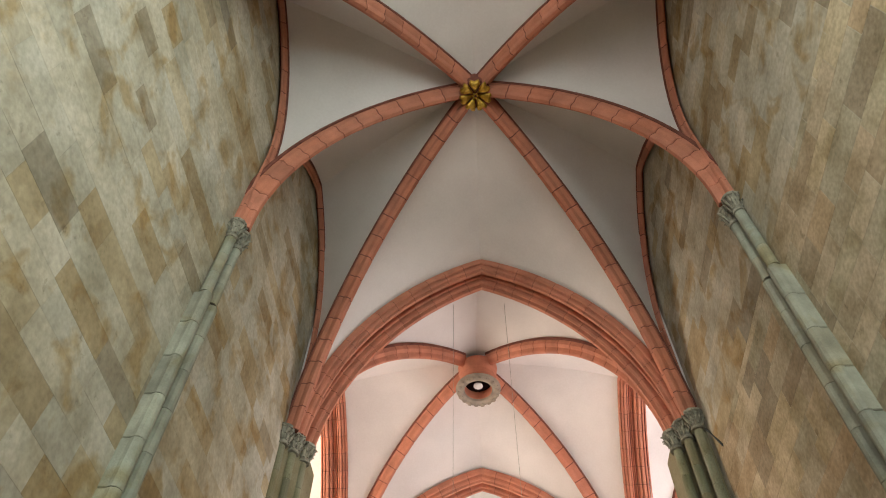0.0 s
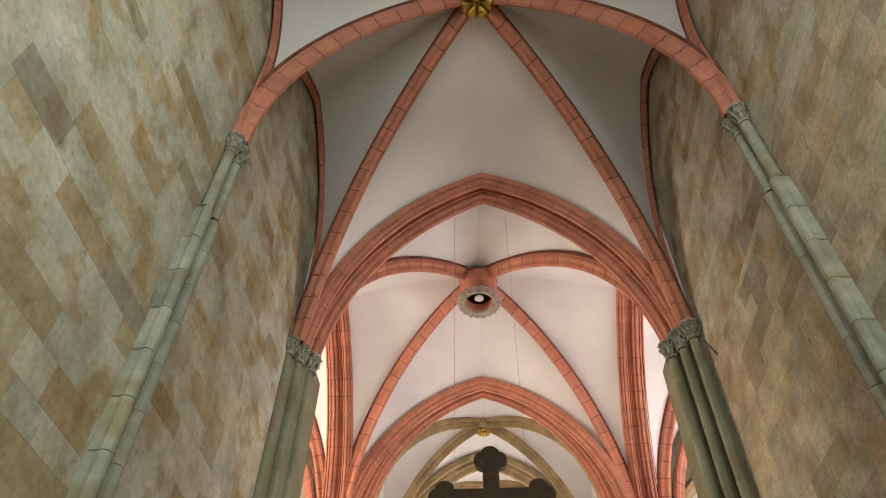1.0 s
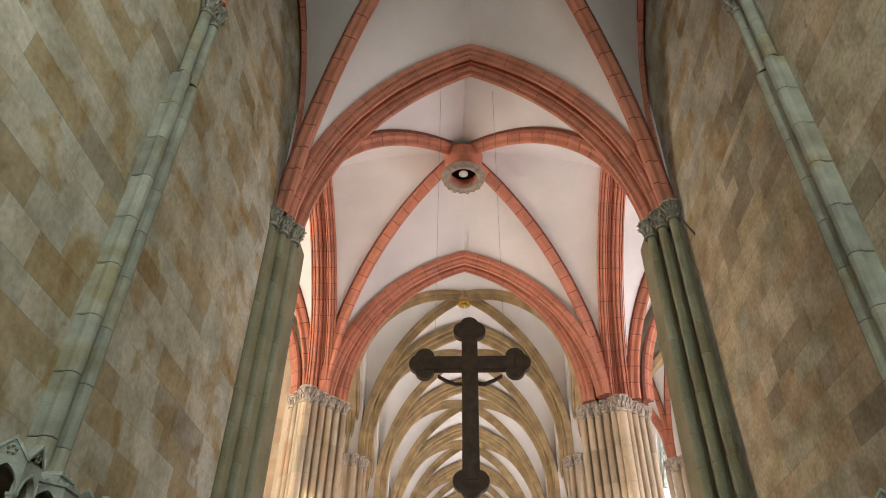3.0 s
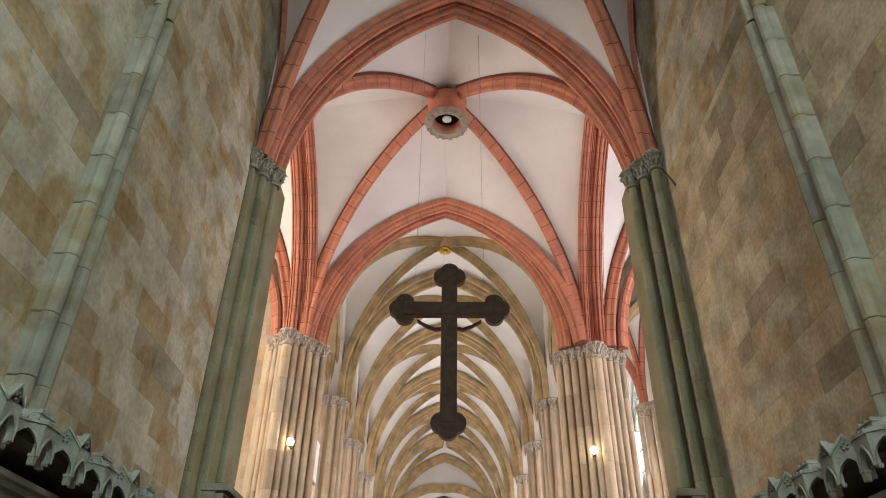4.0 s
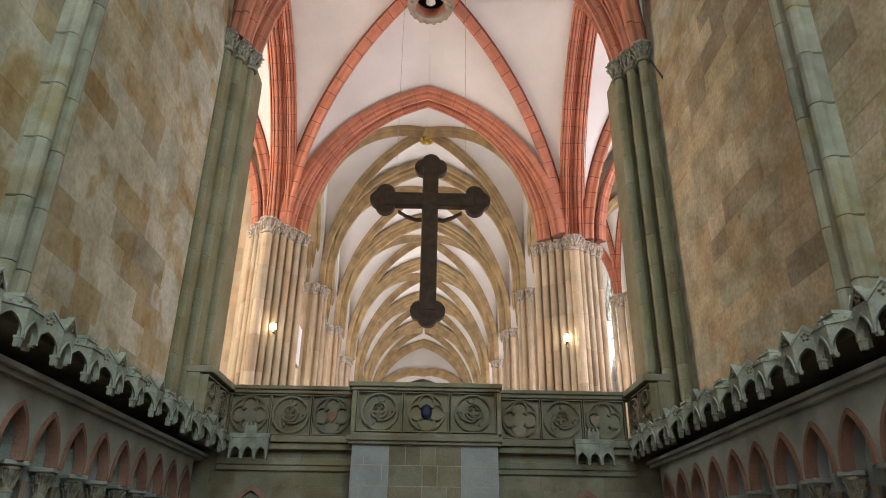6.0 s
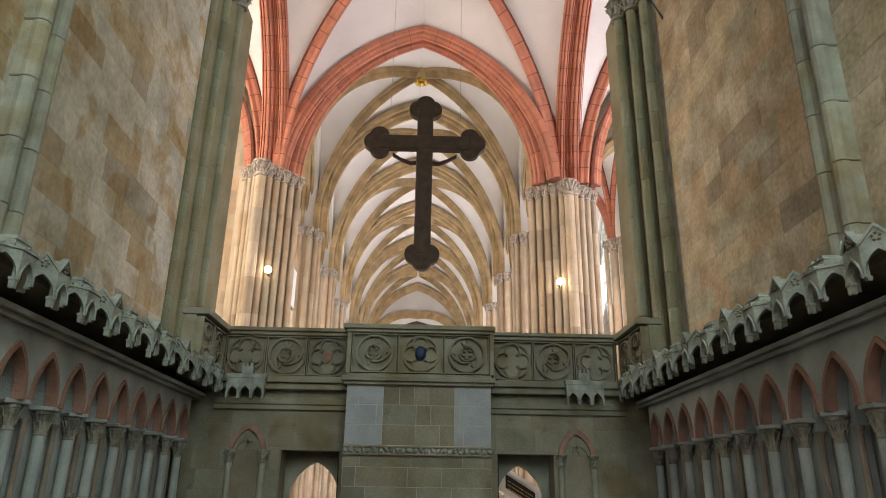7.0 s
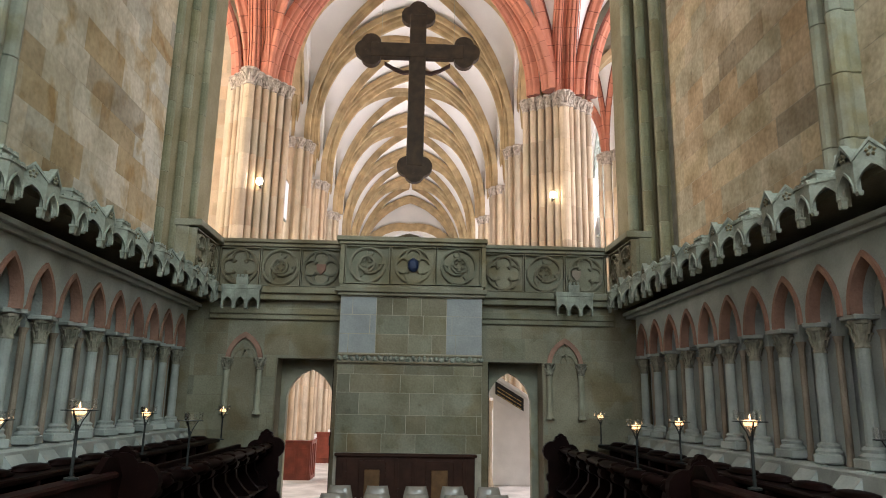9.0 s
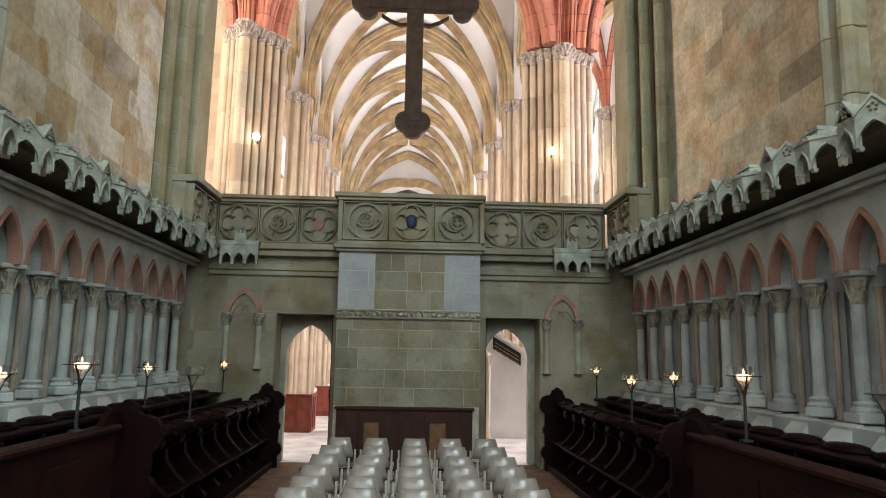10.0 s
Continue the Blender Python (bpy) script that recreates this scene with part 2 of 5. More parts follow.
class Curve:
    """A half arch in an upright plane, from a springing to an apex; below it a stilt."""

    def __init__(self, p0, p1, sag, stilt=0.0, n=40):
        self.p0, self.p1 = Vector(p0), Vector(p1)
        flat = Vector((p1[0] - p0[0], p1[1] - p0[1], 0))
        self.d, self.way = flat.length, flat.normalized()
        self.side = Vector((-self.way.y, self.way.x, 0))
        pts = arc2(self.d, p1[2] - p0[2] - stilt, sag, n)
        self.pts = [(0.0, 0.0)] * (stilt > 0) + [(u, z + stilt) for u, z in pts]
        s = [0.0]
        for (a, b), (c, e) in zip(self.pts, self.pts[1:]):
            s.append(s[-1] + math.hypot(c - a, e - b))
        self.s, self.length = s, s[-1]

    def at(self, s):
        """Place and inward normal at arc length s."""
        s = min(max(s, 0), self.length)
        i = max(0, min(int(np.searchsorted(self.s, s)) - 1, len(self.pts) - 2))
        (a, b), (c, e) = self.pts[i], self.pts[i + 1]
        f = (s - self.s[i]) / max(self.s[i + 1] - self.s[i], 1e-9)
        t = Vector((c - a, e - b)).normalized()
        u, z = a + (c - a) * f, b + (e - b) * f
        return self.p0 + self.way * u + Vector((0, 0, z)), self.way * t.y - Vector((0, 0, t.x))

    def level(self, f):
        """Place at the fraction f of its height."""
        zs = [z for u, z in self.pts]
        z = f * zs[-1]
        u = float(np.interp(z, zs, [u for u, _ in self.pts]))
        return self.p0 + self.way * u + Vector((0, 0, z))


def moulding(w, d, kind="rib"):
    if kind == "rib":
        return [(-w / 2, -0.05), (-w / 2, d * 0.42), (-w * 0.36, d * 0.55), (-w * 0.26, d * 0.62), (-w * 0.2, d * 0.9), (-w * 0.12, d), (w * 0.12, d), (w * 0.2, d * 0.9), (w * 0.26, d * 0.62), (w * 0.36, d * 0.55), (w / 2, d * 0.42), (w / 2, -0.05)]
    if kind == "nave":
        rolls = [(-0.5, 0.22), (-0.47, 0.36), (-0.41, 0.40), (-0.36, 0.32), (-0.34, 0.16), (-0.27, 0.20), (-0.25, 0.50), (-0.20, 0.66), (-0.14, 0.62), (-0.12, 0.46), (-0.10, 0.70), (-0.07, 0.94), (-0.03, 1.0)]
        return [(-w / 2, -0.05)] + [(a * w, b * d) for a, b in rolls] + [(-a * w, b * d) for a, b in reversed(rolls)] + [(w / 2, -0.05)]
    half = [(-0.5, 0.30), (-0.47, 0.42), (-0.40, 0.46), (-0.36, 0.34), (-0.31, 0.40), (-0.29, 0.66), (-0.23, 0.80), (-0.17, 0.80), (-0.14, 0.68), (-0.10, 0.80), (-0.07, 0.97)]
    return [(-w / 2, -0.05)] + [(a * w, b * d) for a, b in half] + [(-a * w, b * d) for a, b in reversed(half)] + [(w / 2, -0.05)]


def sweep(curve, profile, s0, s1, steps, shrink=0.0):
    vs, fs, n = [], [], len(profile)
    for j in range(steps + 1):
        p, nn = curve.at(s0 + (s1 - s0) * j / steps)
        for a, b in profile:
            k = 1 - shrink / max(abs(a), 0.05) if shrink else 1
            vs.append(p + curve.side * (a * k) + nn * (b - (shrink if b > 0 else 0)))
    for j in range(steps):
        for i in range(n):
            a, b = j * n + i, j * n + (i + 1) % n
            fs.append((a, b, b + n, a + n))
    fs += [tuple(range(n))[::-1], tuple(range(steps * n, steps * n + n))]
    return vs, fs


def ribbed(name, label, curve, w, d, stone, joint, piece=0.55, kind="rib", gap=0.028, s_end=0.0, parent=None):
    """A rib or arch: a mortar core with one voussoir after another on it."""
    prof = moulding(w, d, kind)
    gap = gap * 0.6 if kind == "arch" else gap
    top = parent or thing(name, label, "vault rib", kind="structure")
    length = curve.length - s_end
    core = Soup().add(*sweep(curve, prof, 0, length, 24, 0.010))
    part("core", core.done("core", joint), top)
    if stone == RED and kind == "rib":
        e = w / 2 + 0.02
        line = Soup().add(*sweep(curve, [(-e, -0.05), (-e, 0.035), (e, 0.035), (e, -0.05)], 0, length, 24))
        part("edge_line", line.done("edge_line", joint), top, "thin dark painted line along the rib")
    n = max(2, round(length / piece))
    for i in range(n):
        s0, s1 = length * i / n + gap / 2, length * (i + 1) / n - gap / 2
        part("voussoir", Soup().add(*sweep(curve, prof, s0, s1, 3)).done("voussoir", stone), top)
    return top


def web(parent, a, b, material, n=22, m=8, bulge=0.18, name="vault_cell"):
    """One vault cell, ruled between two half arches of one springing, and slightly domed."""
    vs, fs = [], []
    for i in range(n + 1):
        f = math.sin(math.pi / 2 * i / n)
        p, q = a.level(f), b.level(f)
        for j in range(m + 1):
            t = j / m
            vs.append(p.lerp(q, t) + Vector((0, 0, bulge * 4 * t * (1 - t) * f * f)))
    for i in range(n):
        for j in range(m):
            k = i * (m + 1) + j
            fs.append((k, k + 1, k + m + 2, k + m + 1))
    return part(name, mesh(name, vs, fs, material, True), parent)

# ---- choir vault ----
SPRING = 11.35
CHANCEL = 11.05  # springing of the chancel arch
HUB = (0.10, 6.10, 17.0)
WALL_L, WALL_R = -4.10, 4.20
RIB_LABEL = "salmon-red painted stone vault rib with dark joints"

ceiling = thing("ceiling", "white plastered rib vault over the choir", "ceiling", kind="structure")
SPRINGS = {"L0": (-4.0, 1.5), "L1": (-4.18, 6.1), "L2": (-4.06, 10.92), "R0": (4.1, 1.5), "R1": (4.28, 6.1), "R2": (4.08, 10.92)}
ribs = {}
for k, (x, y) in SPRINGS.items():
    ribs[k] = Curve((x, y, CHANCEL if k[1] == "2" else SPRING), HUB, 1.25 if k[1] == "1" else 1.45)
    ribbed("vault_rib", RIB_LABEL, ribs[k], 0.32, 0.36, RED, REDJOINT, s_end=0.30)
for side, x in (("L", -4.0), ("R", 4.10)):
    for a, b in ((0, 1), (1, 2)):
        pa, pb = SPRINGS[side + str(a)], SPRINGS[side + str(b)]
        apex = (x, (pa[1] + pb[1]) / 2, 17.05)
        for k, p in ((a, pa), (b, pb)):
            c = Curve((x, p[1], SPRING), apex, 0.6, 2.4)
            ribbed("wall_rib", "slim salmon-red painted wall rib", c, 0.14, 0.2, RED, REDJOINT)
            web(ceiling, ribs[side + str(k)], c, WEB)
for sx in (-1, 1):
    outer = Curve((sx * 3.98 + 0.03, 10.95, CHANCEL), (0.03, 10.95, 16.62), 0.95)
    ribbed("chancel_arch", "outer order of the salmon-red pointed chancel arch", outer, 0.40, 0.26, RED, REDJOINT, kind="arch")
    web(ceiling, ribs["L2" if sx < 0 else "R2"], outer, WEB)
    inner = Curve((sx * 4.02 + 0.02, 11.43, CHANCEL), (0.03, 11.43, 16.66), 0.88)
    ribbed("chancel_arch", "inner order of the salmon-red pointed chancel arch", inner, 0.5, 0.36, RED, REDJOINT, kind="arch")
    east = Curve((sx * 4.05, 1.5, SPRING), (0.05, 1.5, 16.65), 0.95)
    web(ceiling, ribs["L0" if sx < 0 else "R0"], east, WEB)

# ---- crossing ----
RING = (-0.28, 16.2, 18.35)
crossing = thing("ceiling_crossing", "white plastered rib vault over the crossing", "ceiling", kind="structure")
C = {"L2": (-4.45, 12.1), "R2": (4.25, 12.1), "L3": (-4.92, 20.12), "R3": (4.42, 20.62)}
cr = {}
NAVE_SIDE = {("L3", 0): -4.82, ("L3", 1): -4.47, ("R3", 0): 4.18, ("R3", 1): 3.78}  # where the two orders towards the nave spring
for k, (x, y) in C.items():
    cr[k] = Curve((x, y, SPRING), RING, 1.6)
    ribbed("vault_rib", RIB_LABEL, cr[k], 0.34, 0.38, RED, REDJOINT, s_end=0.62)
for a, b, apex, orders in (("L2", "R2", (-0.05, 11.9, 18.1), ()), ("L3", "R3", (-0.28, 20.15, 16.95), ((0.55, 0.34, 0.0, 0.0), (0.5, 0.36, 0.46, 0.02))),
                           ("L2", "L3", (-4.75, 16.1, 17.5), ((0.36, 0.28, 0.0, 0.0), (0.5, 0.36, -0.42, 0.02))), ("R2", "R3", (4.40, 16.3, 17.5), ((0.36, 0.28, 0.0, 0.0), (0.5, 0.36, 0.42, 0.02)))):
    for k in (a, b):
        q = C[k]
        across = abs(apex[0]) < 1
        for i, (w, d, off, up) in enumerate(orders or ((0, 0, 0, 0),)):
            p = (NAVE_SIDE.get((k, i), q[0]), apex[1] + off) if across else (apex[0] + off, q[1])
            top = (apex[0], apex[1] + off, apex[2] + up) if across else (apex[0] + off, apex[1], apex[2] + up)
            c = Curve((*p, SPRING), top, 1.14 if across else 1.05)
            if w:
                ribbed("crossing_arch", "salmon-red painted moulded crossing arch", c, w, d, RED, REDJOINT, kind="arch")
            if i == 0:
                web(crossing, cr[k], c, WEB)

# transept bays either side of the crossing
for sx, name in ((-1, "north"), (1, "south")):
    hub = (-9.0, 16.2, 18.4) if sx < 0 else (8.9, 16.2, 18.4)
    xi, xo = (-5.3, -12.9) if sx < 0 else (5.0, 12.9)
    top = thing("ceiling_transept_" + name, "white plastered rib vault over the transept", "ceiling", kind="structure")
    for x in (xi, xo):
        for y in (12.1, 20.5):
            r = Curve((x, y, SPRING), hub, 1.5)
            ribbed("vault_rib", RIB_LABEL, r, 0.32, 0.34, RED, REDJOINT, s_end=0.2)
            w = Curve((x, y, SPRING), (hub[0], y, 17.3), 0.95)
            web(top, r, w, WEB)
            s = Curve((x, y, SPRING), (x, 16.2, 17.6), 0.95)
            web(top, r, s, WEB)
            if y > 20:
                start = x + sx * 0.4 if x == xi else x
                ribbed("wall_rib", "salmon-red painted wall rib", Curve((start, y, SPRING), (hub[0], y, 17.25), 0.9), 0.36, 0.3, RED, REDJOINT)

def pointed(c, half, z_spring, rise, sag=None, n=8):
    """A pointed arch line of (u, z) from its left to its right springing."""
    left = arc2(half, rise, sag or 0.135 * math.hypot(half, rise), n)
    return [(c - half + u, z_spring + z) for u, z in left] + [(c + half - u, z_spring + z) for u, z in reversed(left[:-1])]


# ---- nave ----
PIERS = [20.95, 25.5, 30.6, 35.9, 41.2, 46.5, 51.8]


def cx(y):
    return -0.32 - 0.0075 * (y - 20.5)


nave = thing("ceiling_nave", "pale plastered rib vault over the nave", "ceiling", kind="structure")
for y0, y1 in zip(PIERS, PIERS[1:]):
    ym = (y0 + y1) / 2
    hub = (cx(ym), ym, 17.35)
    for sx in (-1, 1):
        for y in (y0, y1):
            c = Curve((cx(y) + sx * 3.95, y, SPRING), hub, 1.38, 0.5)
            ribbed("nave_rib", "grey-brown sandstone nave rib", c, 0.34, 0.34, NAVERIB, NAVERIB, piece=1.1, s_end=0.2, kind="nave", gap=0.01)
            t = Curve((cx(y) + sx * 3.95, y, SPRING), (cx(y), y, 17.15), 1.08, 0.7)
            web(nave, c, t, NAVEWEB)
            w = Curve((cx(y) + sx * 4.05, y, SPRING), (cx(ym) + sx * 4.05, ym, 17.2), 0.6, 2.0)
            web(nave, c, w, NAVEWEB)
            arcade = Curve((cx(y) + sx * 4.5, y, SPRING - 0.6), (cx(ym) + sx * 4.5, ym, 15.6), 0.6, 0.6)
            ribbed("arcade_arch", "beige sandstone nave arcade arch", arcade, 0.7, 0.35, NAVERIB, NAVERIB, piece=1.5, kind="arch", gap=0.01)
for y0, y1 in zip(PIERS, PIERS[1:]):
    ym, half = (y0 + y1) / 2, (y1 - y0) / 2
    for sx in (-1, 1):
        line = [(y0 + 0.004, 11.34)] + sorted(pointed(ym, half - 0.3, 11.34, 4.0, 0.95)) + [(y1 - 0.004, 11.34)]
        lo, hi = sorted((cx(ym) + sx * 4.03, cx(ym) + sx * 4.75))
        s = Soup().strip(line, [(u, 17.6) for u, _ in line], "x", lo, hi)
        tagged(new("wall_nave", s.done("wall_nave", NAVEWEB)), "pale upper nave wall over an arcade arch", "wall", kind="structure")
for y in PIERS[1:]:
    for sx in (-1, 1):
        c = Curve((cx(y) + sx * 4.0, y, SPRING), (cx(y), y, 17.15), 1.08, 0.7)
        ribbed("nave_arch", "beige sandstone transverse nave arch with rolls and hollows", c, 0.92, 0.46, NAVERIB, NAVERIB, piece=1.1, kind="nave", gap=0.01)

# ---- walls and floors ----


def slab(name, label, material, x0, x1, y0, y1, z0, z1, category="wall"):
    return tagged(new(name, Soup().box(x0, x1, y0, y1, z0, z1).done(name, material)), label, category, kind="structure")


floor = slab("floor", "brown tiled choir floor", FLOOR, -4.6, 4.6, -10, 11.4, -0.3, -0.012, "floor")
slab("floor_nave", "pale stone floor of the crossing and nave", PALEFLOOR, -14, 14, 11.4, 60, -0.3, -0.01, "floor")
wall_north = slab("wall_north", "choir wall of mottled sandstone ashlar", JOINT, -4.9, WALL_L, -9, 11.3, 0, 9.96)
wall_south = slab("wall_south", "choir wall of mottled sandstone ashlar", JOINT, WALL_R, 5.0, -9, 11.3, 0, 9.96)
wall_north_upper = slab("wall_north_upper", "upper choir wall of pale sandstone ashlar", JOINT, -4.9, WALL_L, -9, 11.3, 9.96, 18)
wall_south_upper = slab("wall_south_upper", "upper choir wall of brown and pale ashlar", JOINT, WALL_R, 5.0, -9, 11.3, 9.96, 18)
slab("wall_east", "plain closing choir wall", WEB, -4.9, 5.0, -10, -9, 0, 18)
slab("roof", "plain closing roof", WEB, -14, 14, -10, 60, 19.5, 20, "ceiling")
wall_transept_north = slab("wall_transept_north", "warm sandstone transept wall", WARMSTONE, -13, -5.4, 20.9, 21.7, 0, 19.5)
slab("wall_aisle_north", "pale aisle wall", NAVEWEB, -8.9, -8.4, 21.7, 53, 0, 19.5)
for x, name in ((-13.5, "wall_transept_north_end"), (13.0, "wall_transept_south_end")):
    slab(name, "pale transept end wall", NAVEWEB, x, x + 0.5, 11, 22, 0, 19.5)
for x, name in ((-13.5, "wall_transept_north_east"), (5.0, "wall_transept_south_east")):
    slab(name, "pale transept east wall", NAVEWEB, x, x + 8.5, 11.3, 11.8, 0, 19.5)


def arch_wall(name, label, material, axis, a, b, u0, u1, z0, z1, openings):
    """A wall pushed along axis from a to b, with pointed openings (centre, half width, sill, springing, rise)."""
    s = Soup()
    edge = u0
    flat = lambda p0, p1, q0, q1: s.prism([(p0, q0), (p1, q0), (p1, q1), (p0, q1)], axis, a, b)
    for c, half, sill, spring, rise in openings:
        flat(edge, c - half, z0, z1)
        if sill > z0:
            flat(c - half, c + half, z0, sill)
        line = pointed(c, half, spring, rise)
        s.strip(line, [(u, z1) for u, _ in line], axis, a, b)
        edge = c + half
    flat(edge, u1, z0, z1)
    return tagged(new(name, s.done(name, material)), label, "wall", kind="structure")


arch_wall("wall_transept_south", "brown rubble wall with a pointed opening to the aisle", SCREEN, "y", 21.0, 21.7, 5.0, 13, 0, 19.5, [(6.95, 1.65, 0, 11.2, 2.55)])
arch = pointed(6.95, 1.65, 11.2, 2.55)
inset = pointed(6.95, 1.47, 11.2, 2.32)
tagged(new("trim_aisle_arch", Soup().strip(inset, arch, "y", 20.9, 21.75).done("trim", NAVERIB)), "brown stone arch moulding of the aisle opening", "moulding", kind="structure")
WINDOWS = [(28.05, 1.35, 3.5, 11.6, 2.3), (33.25, 1.35, 3.5, 11.6, 2.3), (38.55, 1.35, 3.5, 11.6, 2.3)]
arch_wall("wall_aisle_south", "pale aisle wall with tall pointed windows", NAVEWEB, "x", 7.75, 8.25, 21.7, 53, 0, 19.5, WINDOWS)
for i, (c, half, sill, spring, rise) in enumerate(WINDOWS):
    win = thing(f"window_{i + 1}", "tall pointed tracery window with clear panes", "window", (0, 0, 0), kind="structure")
    s = Soup()
    for k in (-1, 0, 1):
        s.box(7.93, 8.07, c + k * 0.66 - 0.045, c + k * 0.66 + 0.045, sill, spring + (1.2 if k == 0 else 0.4))
    for z in np.arange(sill + 0.9, spring, 0.9):
        s.box(7.97, 8.03, c - half, c + half, z - 0.015, z + 0.015)
    part("mullion", s.done("mullion", CARVED), win)
    t = Soup()
    for k in (-1, 1):
        t.strip(pointed(c + k * 0.66, 0.60, spring, 0.8), pointed(c + k * 0.66, 0.68, spring, 0.92), "x", 7.93, 8.07)
    for r0, r1, dy, dz in ((0.34, 0.42, 0, 1.45), (0.2, 0.26, -0.55, 0.95), (0.2, 0.26, 0.55, 0.95)):
        ring = lambda r: [(c + dy + r * math.cos(a), spring + dz + r * math.sin(a)) for a in np.linspace(0, 2 * math.pi, 17)[:-1]]
        t.strip(ring(r0), ring(r1), "x", 7.93, 8.07, True)
    t.strip(pointed(c, half - 0.08, spring, rise - 0.12), pointed(c, half, spring, rise), "x", 7.9, 8.1)
    part("tracery", t.done("tracery", CARVED), win)
    pane = part("pane", Soup().prism(pointed(c, half, spring, rise) + [(c + half, sill), (c - half, sill)], "x", 7.99, 8.0).done("pane", GLASS), win)
    pane.visible_shadow = False
arch_wall("wall_nave_end", "white end wall of the nave with a round-headed loft opening", NAVEWEB, "y", 52.2, 52.8, -10, 10, 0, 19.5, [(cx(52), 3.3, 6, 11.6, 2.9)])
tagged(new("trim_loft_arch", Soup().strip(pointed(cx(52), 3.3, 11.6, 2.9, 1.1), pointed(cx(52), 4.0, 11.6, 3.5, 1.3), "y", 52.05, 52.2).done("trim", NAVERIB)), "beige stone arch moulding on the end wall", "moulding", kind="structure")
slab("wall_loft", "shadowed brown wall behind the loft", SCREEN, -10, 10, 56, 56.5, 0, 19.5)
slab("wall_far_aisle", "plain closing aisle wall", NAVEWEB, 8.25, 10, 52, 53, 0, 19.5)

# ---- capitals and shafts ----


def capital(r, h, n=9, seed=1, lush=1.0, stone=None):
    """A leaf capital: necking, bell, two rings of curled leaves and an abacus."""
    rnd = random.Random(seed)
    s = Soup()
    s.turned([(r * 1.18, 0), (r * 1.22, h * 0.05), (r * 1.1, h * 0.1), (r * 1.02, h * 0.2), (r * 1.15, h * 0.6), (r * 1.5, h * 0.86), (r * 1.75, h * 0.88), (r * 1.8, h), (r * 1.6, h * 1.02)], 12)
    for z0, rr, size in ((0.22, 1.12, 0.46), (0.52, 1.34, 0.50)):
        for i in range(n):
            a = 2 * math.pi * (i + (0.5 if z0 > 0.4 else 0)) / n + rnd.uniform(-0.12, 0.12)
            w = size * r * lush * rnd.uniform(0.85, 1.15)
            L = h * 0.34 * rnd.uniform(0.9, 1.15)
            vs = []
            for t, out, wid in ((0, 0.0, 0.7), (0.45, 0.16, 1.1), (0.85, 0.42, 1.0), (1.05, 0.62, 0.6), (0.88, 0.72, 0.35)):
                R0 = rr * r + out * r * lush
                for e in (-0.5, 0, 0.5):
                    aa = a + e * w * wid / R0
                    rad = R0 + (0.13 * r if e == 0 else 0)
                    vs.append((rad * math.cos(aa), rad * math.sin(aa), h * z0 + L * t))
            fs = []
            for j in range(4):
                for e in (0, 1):
                    k = j * 3 + e
                    fs.append((k, k + 1, k + 4, k + 3))
            vs += [(x * 0.86, y * 0.86, z) for x, y, z in vs]
            fs += [tuple(i2 + 15 for i2 in f[::-1]) for f in fs]
            edge = [0, 3, 6, 9, 12, 13, 14, 11, 8, 5, 2, 1]
            fs += [(edge[j], edge[(j + 1) % 12], edge[(j + 1) % 12] + 15, edge[j] + 15) for j in range(12)]
            s.add(vs, fs)
    return s.done("capital", stone or CAPSTONE)


def drum(r, h, material):
    g = 0.006
    return Soup().turned([(r - g, 0), (r, g), (r, h - g), (r - g, h)], 14).done("drum", material, False)


CAPS = {}


def shaft(name, label, x, y, z0, z1, r, material, cap=0.42, course=0.64, seed=1, cap_r=None):
    """A slender round shaft of stacked drums under a leaf capital."""
    top = thing(name, label, "column", (x, y, z0), kind="structure")
    key = (r, material.name, round(course, 3))
    if key not in CAPS:
        CAPS[key] = drum(r, course - 0.004, material)
    part("core", Soup().turned([(r - 0.01, 0), (r - 0.01, z1 - cap - z0)], 12).done("core", JOINT), top)
    n = int((z1 - cap - z0) / course) + 1
    step = (z1 - cap - z0) / n
    for i in range(n):
        o = part("drum", CAPS[key], top, at=(0, 0, i * step))
        o.scale = (1, 1, step / course)
    pale = PALECAP if material == WARMSTONE else None
    k2 = ("cap", cap_r or r, cap, seed, pale)
    if k2 not in CAPS:
        CAPS[k2] = capital(cap_r or r, cap, seed=seed, stone=pale)
    part("capital", CAPS[k2], top, "pale beige leaf capital" if pale else "weathered grey leaf capital", at=(0, 0, z1 - cap - z0))
    return top


